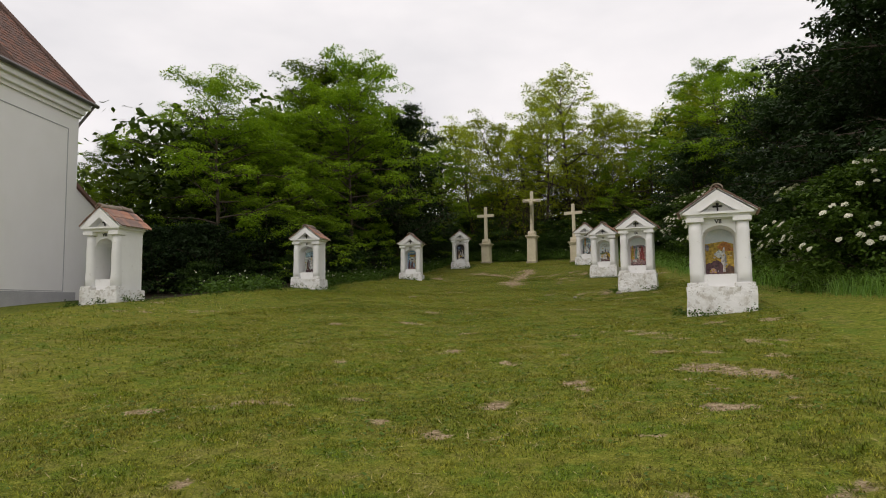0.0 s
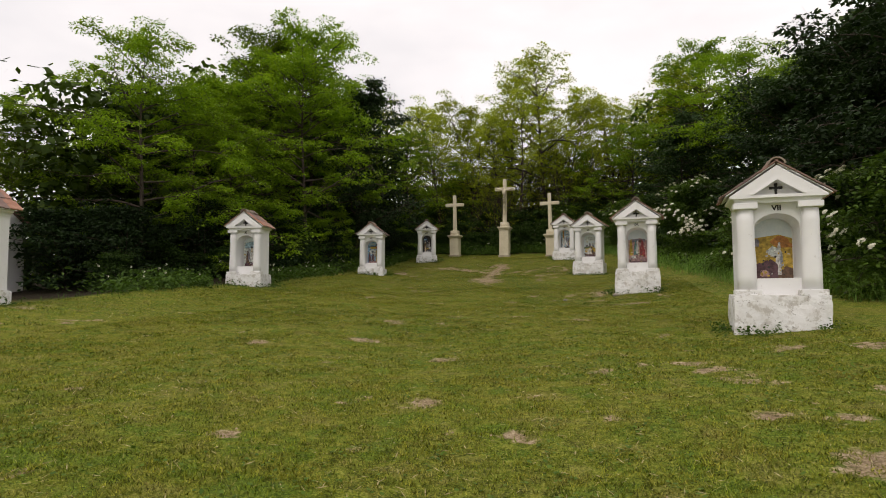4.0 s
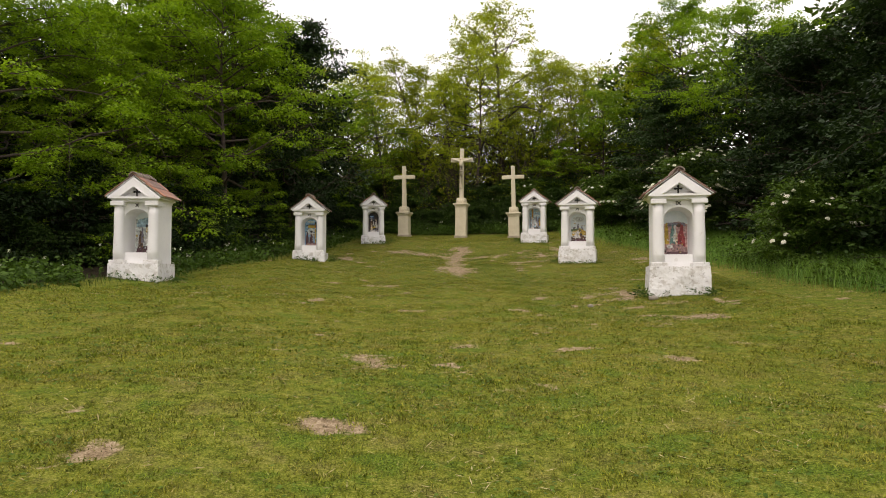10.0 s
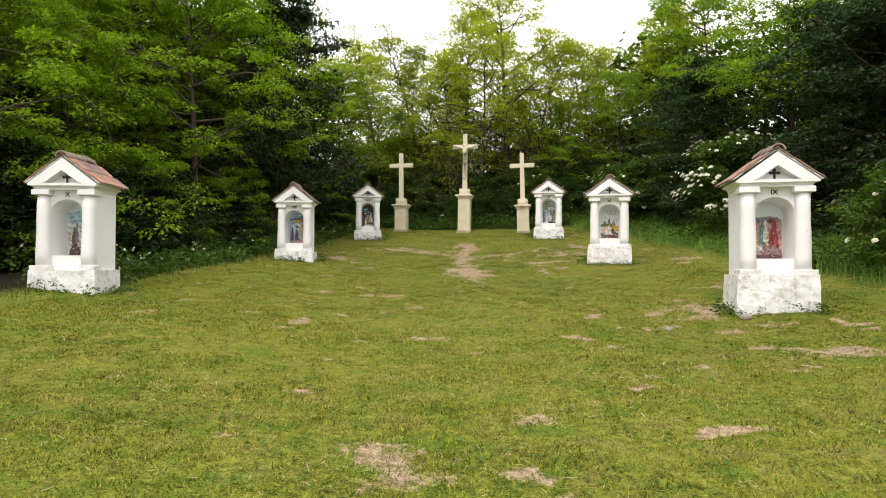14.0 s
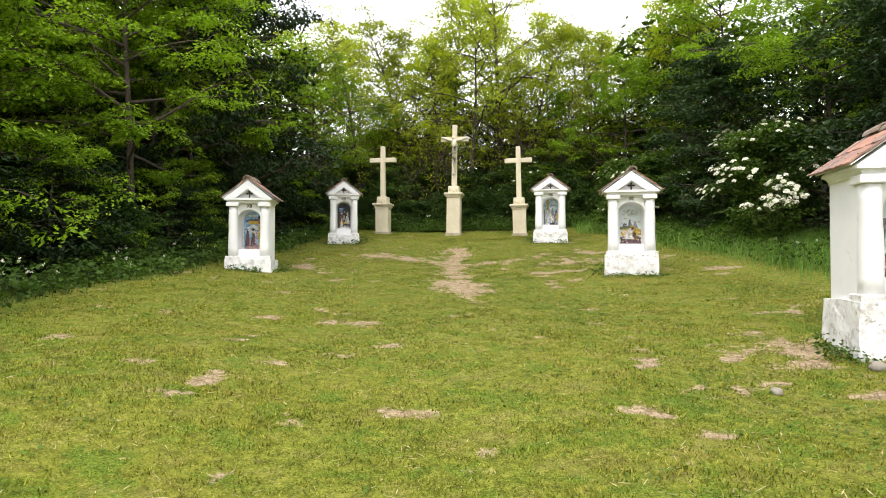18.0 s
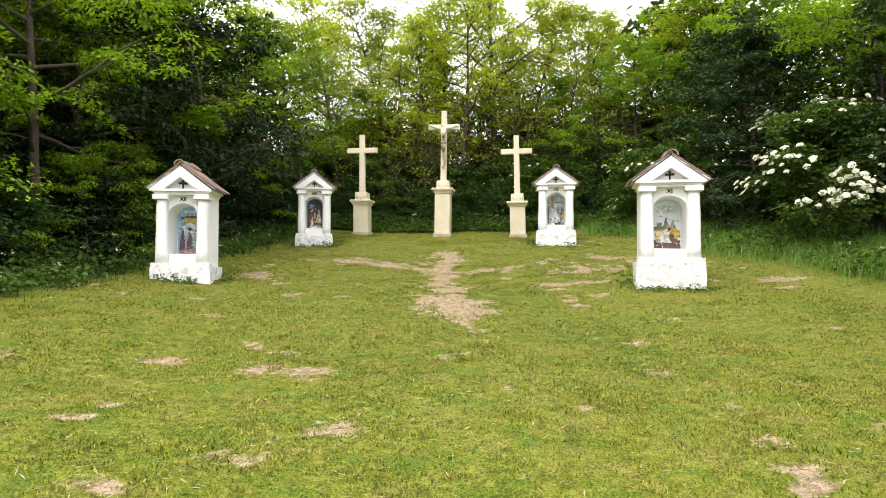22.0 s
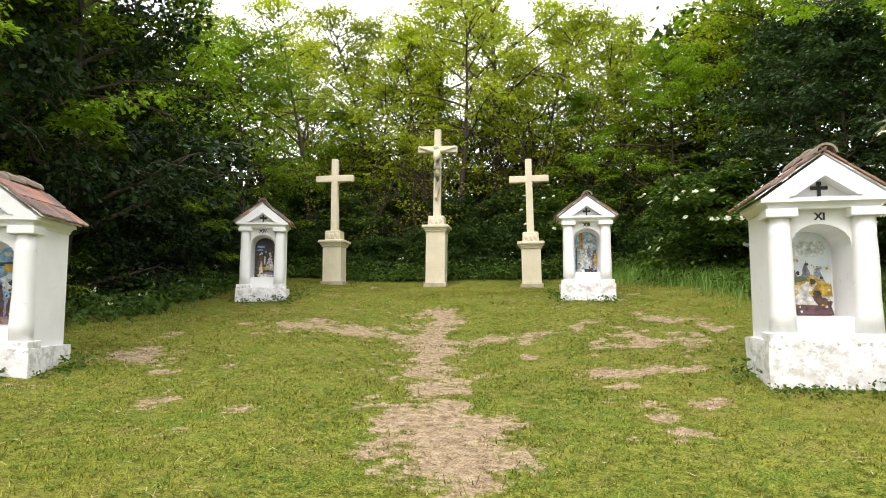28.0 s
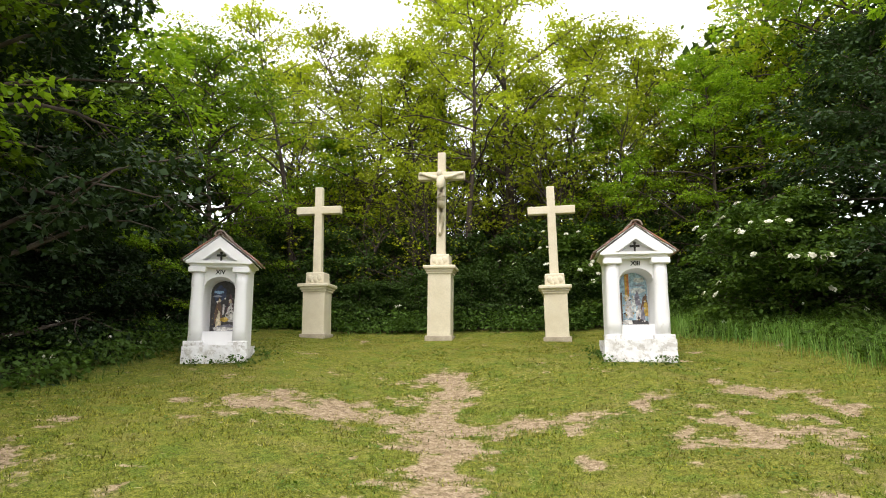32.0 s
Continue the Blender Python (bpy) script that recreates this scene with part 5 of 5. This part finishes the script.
far_wood(61, -13.2, -20, -13.2, -10, 600, 0.8, 6.5, 8.5, SHADED_INNERLEAF, "green thicket below the locust trees")

# a small house beyond the ridge, its pale roof seen between the trunks
house = thing("far_house", pose(-11.2, 19.5, land_at(-11.2, 19.5), 0, 0, 12), "small house with a pale sheet-metal roof behind the trees", "house")
bm = box(bmesh.new(), -2.2, 2.2, 0, 4.5, -0.5, 3.3)
part("wall", bm, PLASTER_GREY, house)
bm = bmesh.new()
prism(bm, [(-2.5, 3.3), (2.5, 3.3), (2.5, 3.42), (0, 4.6), (-2.5, 3.42)], -0.3, 4.8)
part("roof", bm, PLASTER, house, "pale sheet-metal roof")


# elder bushes with flat cream blossoms
def elder(seed, height, spread, blossoms):
    vs, fs, leaves = grow(seed=seed, height=height, bare=0.03, limbs=34, spread=spread, leaf=0.115, per_spray=42, sprays=2, subs=7, girth=0.05, up=0.45, flat=0.3, pad=(2.2, 4.2))
    r = np.random.default_rng(seed)
    cent = leaves.mean(1)
    mid = cent.mean(0)
    out = np.linalg.norm((cent - mid) / np.array((1, 1, 1.1)), axis=1)
    pick = []
    for i in r.permutation(np.where((out > np.quantile(out, 0.72)) & (cent[:, 2] > 0.3 * height))[0]):
        if len(pick) < blossoms and all(np.linalg.norm(cent[i] - cent[j]) > 0.19 for j in pick):
            pick.append(i)
    quads = []
    for i in pick:
        way = (cent[i] - mid) / np.linalg.norm(cent[i] - mid)
        c = cent[i] + way * 0.13
        nor = way * 0.7 + np.array((0, 0, 0.8))
        nor /= np.linalg.norm(nor)
        a = np.cross(nor, (1, 0.2, 0))
        a /= np.linalg.norm(a)
        b = np.cross(nor, a)
        rad = r.uniform(0.045, 0.09)
        for _ in range(42):
            t, q = r.uniform(0, 6.28), rad * math.sqrt(r.uniform())
            p = c + a * q * math.cos(t) + b * q * math.sin(t) + nor * (0.03 * (1 - (q / rad) ** 2) + r.normal(0, 0.006))
            s = r.uniform(0.016, 0.028)
            u = a * s + nor * r.normal(0, 0.3) * s
            w = b * s + nor * r.normal(0, 0.3) * s
            quads.append(np.stack([p - u, p - w, p + u, p + w]))
    return fast_mesh("trunk", vs, fs, BARK), leaf_mesh("crown", leaves, ELDERLEAF), leaf_mesh("blossom", np.array(quads), UMBEL)


ELDERS = [elder(21, 3.4, 1.9, 330), elder(22, 2.8, 1.6, 150), elder(23, 2.7, 1.6, 46)]
for x, y, k, s, turn in ((9.6, -8.0, 0, 0.92, 20), (9.9, -16.4, 2, 0.72, 110), (11.5, -24.2, 1, 0.98, 250), (7.4, -1.5, 2, 0.95, 60), (3.6, 2.9, 2, 0.85, 300)):
    wood, crown, blossom = ELDERS[k]
    root = thing("elder_bush", Matrix.Translation((x, y, land_at(x, y))) @ pose(0, 0, 0, 0, 0, turn) @ Matrix.Diagonal((s, s, s, 1)), "elder bush with flat cream-white blossom heads", "shrub", "flowering elder bushes")
    part("trunk", wood, BARK, root)
    part("crown", crown, ELDERLEAF, root)
    part("blossoms", blossom, UMBEL, root, "cream-white blossom heads")


# ---- grass ----
def blades(seed, n, xlo, xhi, ylo, yhi, length, width, keep, droop=0.5, bent=True):
    """Blades of grass rooted on the ground where keep() allows: bent ones of three triangles, or short ones of one."""
    r = np.random.default_rng(seed)
    x, y = r.uniform(xlo, xhi, n), r.uniform(ylo, yhi, n) + r.normal(0, 0.6, n)
    ok = keep(x, y, r)
    x, y = x[ok], y[ok]
    n = len(x)
    z = land(x, y) - 0.005
    az = r.uniform(0, 2 * np.pi, n)
    ln = length * r.uniform(0.5, 1.35, n)
    if not bent:
        ln = ln * (0.35 + 0.7 * mottle(x, y, 0.5, 5) + 0.75 * mottle(x, y, 0.12, 6) ** 2)
    d = np.stack([np.cos(az), np.sin(az), 0 * az], -1)
    s = np.stack([-np.sin(az), np.cos(az), 0 * az], -1) * (width * r.uniform(0.7, 1.3, n) / 2)[:, None]
    tilt = r.uniform(0.15, 0.75, n)
    p = np.stack([x, y, z], -1)
    up = np.array((0, 0, 1.0))
    tip = p + d * (ln * (tilt + droop * 0.6))[:, None] + up * (0.95 * ln * (1 - 0.45 * tilt))[:, None]
    k = np.arange(n)[:, None]
    if not bent:
        return np.stack([p - s, p + s, tip], 1).reshape(-1, 3), 3 * k + np.array([[0, 1, 2]])
    mid = p + d * (0.5 * ln * tilt)[:, None] + up * (0.6 * ln)[:, None]
    v = np.stack([p - s, p + s, mid + s * 0.8, mid - s * 0.8, tip], 1).reshape(-1, 3)
    f = np.concatenate([5 * k + np.array([[0, 1, 2]]), 5 * k + np.array([[0, 2, 3]]), 5 * k + np.array([[3, 2, 4]])])
    return v, f


def on_lawn(x, y, r):
    thin = 0.15 + 1.25 * mottle(x, y, 0.14, 7)
    return (bareness(x, y) + r.normal(0, 0.22, len(x)) < 0.56) & (r.uniform(0, 1, len(x)) < thin) & (x < right_edge(y) + 0.4) & (x > left_edge(y) - 0.5)


for seed, n, x0, x1, y0, y1, ln, wd in ((31, 270000, 0.5, 9, -39.5, -33, 0.032, 0.0095), (32, 330000, -2.5, 9, -33, -24, 0.032, 0.0095), (33, 320000, -4.8, 8, -24, -15.5, 0.033, 0.0095), (34, 310000, -4.8, 7.5, -15.5, 0.8, 0.036, 0.010), (35, 90000, -9, 0.5, -42, -20, 0.042, 0.013), (36, 7000, -6, 10.5, -42, 0, 0.07, 0.007)):
    v, f = blades(seed, n, x0, x1, y0, y1, ln, wd, on_lawn, 0.5, False)
    tagged(new("grass", fast_mesh("grass", v, f, GRASS)), "short mown grass with dry blades on the meadow", "grass", kind="stuff")


def in_rut(x, y, r):
    mid = RUT_X + RUT_SLOPE * (y + 13.0)
    return on_lawn(x, y, r) & (np.abs(x - mid + 0.5 * (mottle(x, y, 0.8, 12) - 0.5)) < np.abs(r.normal(0, 0.26, len(x)))) & (y < -7.5)


RUT_X, RUT_SLOPE = 2.25, -0.18
v, f = blades(37, 60000, 0.2, 5.5, -22.5, -7.0, 0.05, 0.008, in_rut, 0.5, False)
tagged(new("grass", fast_mesh("grass", v, f, CLOVER)), "fresh green grass along an old wheel rut", "grass", kind="stuff")


def strewn(seed, n, size, long, low, high, name, mat, label, category, keep):
    """Small flat pieces lying in the turf."""
    r = np.random.default_rng(seed)
    x, y = r.uniform(-5, 9.5, n), r.uniform(-39.5, -1, n)
    ok = keep(x, y, r) & (x < right_edge(y)) & (x > left_edge(y))
    x, y = x[ok], y[ok]
    n = len(x)
    az, sz = r.uniform(0, 6.28, n), size * r.uniform(0.5, 1.4, n)
    p = np.stack([x, y, land(x, y) + r.uniform(low, high, n)], -1)
    a = np.stack([np.cos(az), np.sin(az), r.normal(0, 0.25, n)], -1) * (sz * long)[:, None]
    b = np.stack([-np.sin(az), np.cos(az), r.normal(0, 0.25, n)], -1) * sz[:, None]
    return tagged(new(name, leaf_mesh(name, np.stack([p - a, p - b, p + a, p + b], 1), mat)), label, category, kind="stuff")


strewn(61, 90000, 0.0032, 11, 0.004, 0.03, "clippings", STRAW, "dry grass clippings strewn over the turf", "grass", lambda x, y, r: r.uniform(0, 1, len(x)) < 0.1 + 1.3 * clamp(mottle(x, y, 0.9, 8) * mottle(x, y, 0.3, 9) - 0.18, 0, 1))
strewn(62, 150000, 0.014, 1.1, 0.012, 0.034, "clover", CLOVER, "clover and broad-leaved herbs in the turf", "herb", lambda x, y, r: (mottle(x, y, 1.1, 10) * 0.5 + mottle(x, y, 0.22, 11) * 0.5 + r.normal(0, 0.05, len(x)) > 0.6) & (bareness(x, y) < 0.45))


def tall_strip(x, y, r):
    e = right_edge(y)
    return (x > e + r.normal(0, 0.25, len(x))) & (x < e + 3.6)


v, f = blades(41, 130000, 5, 17, -34, 0.6, 0.5, 0.009, tall_strip, 0.9)
tagged(new("tall_grass", fast_mesh("tall_grass", v, f, TALLGRASS)), "tall unmown grass below the wood", "grass", kind="stuff")


def left_strip(x, y, r):
    e = left_edge(y)
    return (x < e - 0.1 + r.normal(0, 0.2, len(x))) & (x > e - 1.0)


v, f = blades(42, 14000, -10, -4, -26, 1, 0.16, 0.01, left_strip, 0.8)
tagged(new("tall_grass", fast_mesh("tall_grass", v, f, SHRUBLEAF)), "tall weeds and nettles along the wood's edge", "grass", kind="stuff")


def weed_bed(seed, spots, leaf, mat, label, flowers=0, tall=0.35):
    """Low leafy weeds: cushions of leaves on short stalks at the given spots, some with small white heads."""
    r = np.random.default_rng(seed)
    quads, white = [], []
    for x, y, h in spots:
        z = land_at(x, y)
        for k in range(3):
            c = np.array((x + r.normal(0, 0.1), y + r.normal(0, 0.1), z + h * (k + 1) / 3.4))
            quads.append(leaf_pad(r, c, 12, leaf * 2.0, leaf, 0.5))
        if r.uniform() < flowers:
            c = np.array((x, y, z + h * 1.15))
            for _ in range(12):
                p = c + r.normal(0, 0.018, 3)
                u, w = r.normal(0, 0.009, 3), r.normal(0, 0.009, 3)
                white.append(np.stack([p - u, p - w, p + u, p + w]))
    ob = tagged(new("weeds", leaf_mesh("weeds", np.concatenate(quads), mat)), label, "weeds", kind="stuff")
    if white:
        part("weed_flowers", leaf_mesh("weed_flowers", np.array(white), UMBEL), UMBEL, ob)
    return ob


r = np.random.default_rng(77)
spots = []
for k in range(420):
    y = r.uniform(-25.5, 0.5)
    d = abs(r.normal(0, 0.8))
    px = float(left_edge(y)) - 0.25 - d
    if all(abs(px - sx) > 1.05 or y > sy + 0.9 or y < sy - 1.6 for _, sx, sy, _, _, _ in SHRINES):
        spots.append((px, y, r.uniform(0.15, 0.35) + 0.2 * d))
weed_bed(78, spots, 0.10, NETTLE, "nettles and low weeds with small white flower heads at the wood's edge", 0.16)
spots = [(r.uniform(-6.2, 7.2), 1.0 + abs(r.normal(0, 0.55)), r.uniform(0.25, 0.75)) for _ in range(420)]
weed_bed(81, spots, 0.09, NETTLE, "nettles and brambles behind the stone crosses", 0.03)
spots = []
for numeral, x, y, z, turn, wide in SHRINES:
    for k in range(16):
        u = r.uniform(-0.65, 0.65)
        px, py = x + u, y - 0.12 - abs(r.normal(0, 0.1)) + u * math.sin(radians(turn))
        if r.uniform() < 0.35:
            px, py = x + (0.66 if x < 0 else -0.66), y + r.uniform(0, 0.9)
        spots.append((px, py, r.uniform(0.05, 0.2)))
weed_bed(79, spots, 0.05, NETTLE, "small green weeds at the foot of the shrines", 0.0)
spots = [(float(right_edge(y)) + 0.3 + abs(r.normal(0, 1.0)), y, r.uniform(0.25, 0.55)) for y in r.uniform(-30, -1, 260)]
weed_bed(80, spots, 0.12, ELDERLEAF, "leafy weeds among the tall grass", 0.1)

# clods and pebbles on the bare soil
SOIL = surface("dry_soil", (0.27, 0.195, 0.12), (0.42, 0.325, 0.215), (0.15, 0.105, 0.065), 6.0, 60.0, 0.95, 0.5)
cr = np.random.default_rng(90)
cx, cy = cr.uniform(-4.4, 8.5, 90000), cr.uniform(-38, -3.5, 90000)
ok = (bareness(cx, cy) > 0.5) & (cx < right_edge(cy)) & (cx > left_edge(cy))
cx, cy = cx[ok], cy[ok]
csize = 0.007 + 0.02 * cr.uniform(0, 1, len(cx)) ** 3
octa = np.array([(1, 0, 0), (0, 1, 0), (-1, 0, 0), (0, -1, 0), (0, 0, 0.7), (0, 0, -0.5)])
cv = np.stack([cx, cy, land(cx, cy) - 0.016], -1)[:, None, :] + octa[None] * csize[:, None, None] * cr.uniform(0.6, 1.4, (len(cx), 6, 1))
cf = np.array([(0, 1, 4), (1, 2, 4), (2, 3, 4), (3, 0, 4)])[None] + 6 * np.arange(len(cx))[:, None, None]
tagged(new("soil_clods", fast_mesh("soil_clods", cv.reshape(-1, 3), cf.reshape(-1, 3), SOIL)), "crumbs of dry soil on the worn bare ground", "soil", kind="stuff")

# daisies in the turf
n = 420
x, y = r.uniform(-4.5, 8, n), r.uniform(-38, -3, n)
p = np.stack([x, y, land(x, y) + r.uniform(0.03, 0.06, n)], -1)
a, b = np.array((0.013, 0, 0.004)), np.array((0, 0.013, -0.004))
tagged(new("daisies", leaf_mesh("daisies", np.stack([p - a, p - b, p + a, p + b], 1), UMBEL)), "tiny white daisies scattered in the turf", "flower", kind="stuff")

# stones by the shrine
PALE_STONE = surface("pale_field_stone", (0.25, 0.22, 0.18), (0.34, 0.31, 0.26), (0.18, 0.16, 0.13), 8.0, 40.0, 0.9, 0.6)
for x, y, size, seed in ((5.83, -19.95, 0.075, 1), (4.55, -20.72, 0.055, 2)):
    bm = bmesh.new()
    for v in bmesh.ops.create_icosphere(bm, subdivisions=3, radius=size)["verts"]:
        v.co = Vector((v.co.x * 1.3, v.co.y, v.co.z * 0.75)) * (1 + 0.35 * noise.noise(v.co * 9 + Vector((seed * 3.1, 0, 0))))
    st = part("stone", bm, PALE_STONE, None, smooth=True)
    st.matrix_basis = pose(x, y, land_at(x, y) + size * 0.35, 0, 0, 40 * seed)
    tagged(st, "pale rounded field stone lying on the turf", "stone", "stones by the shrine")
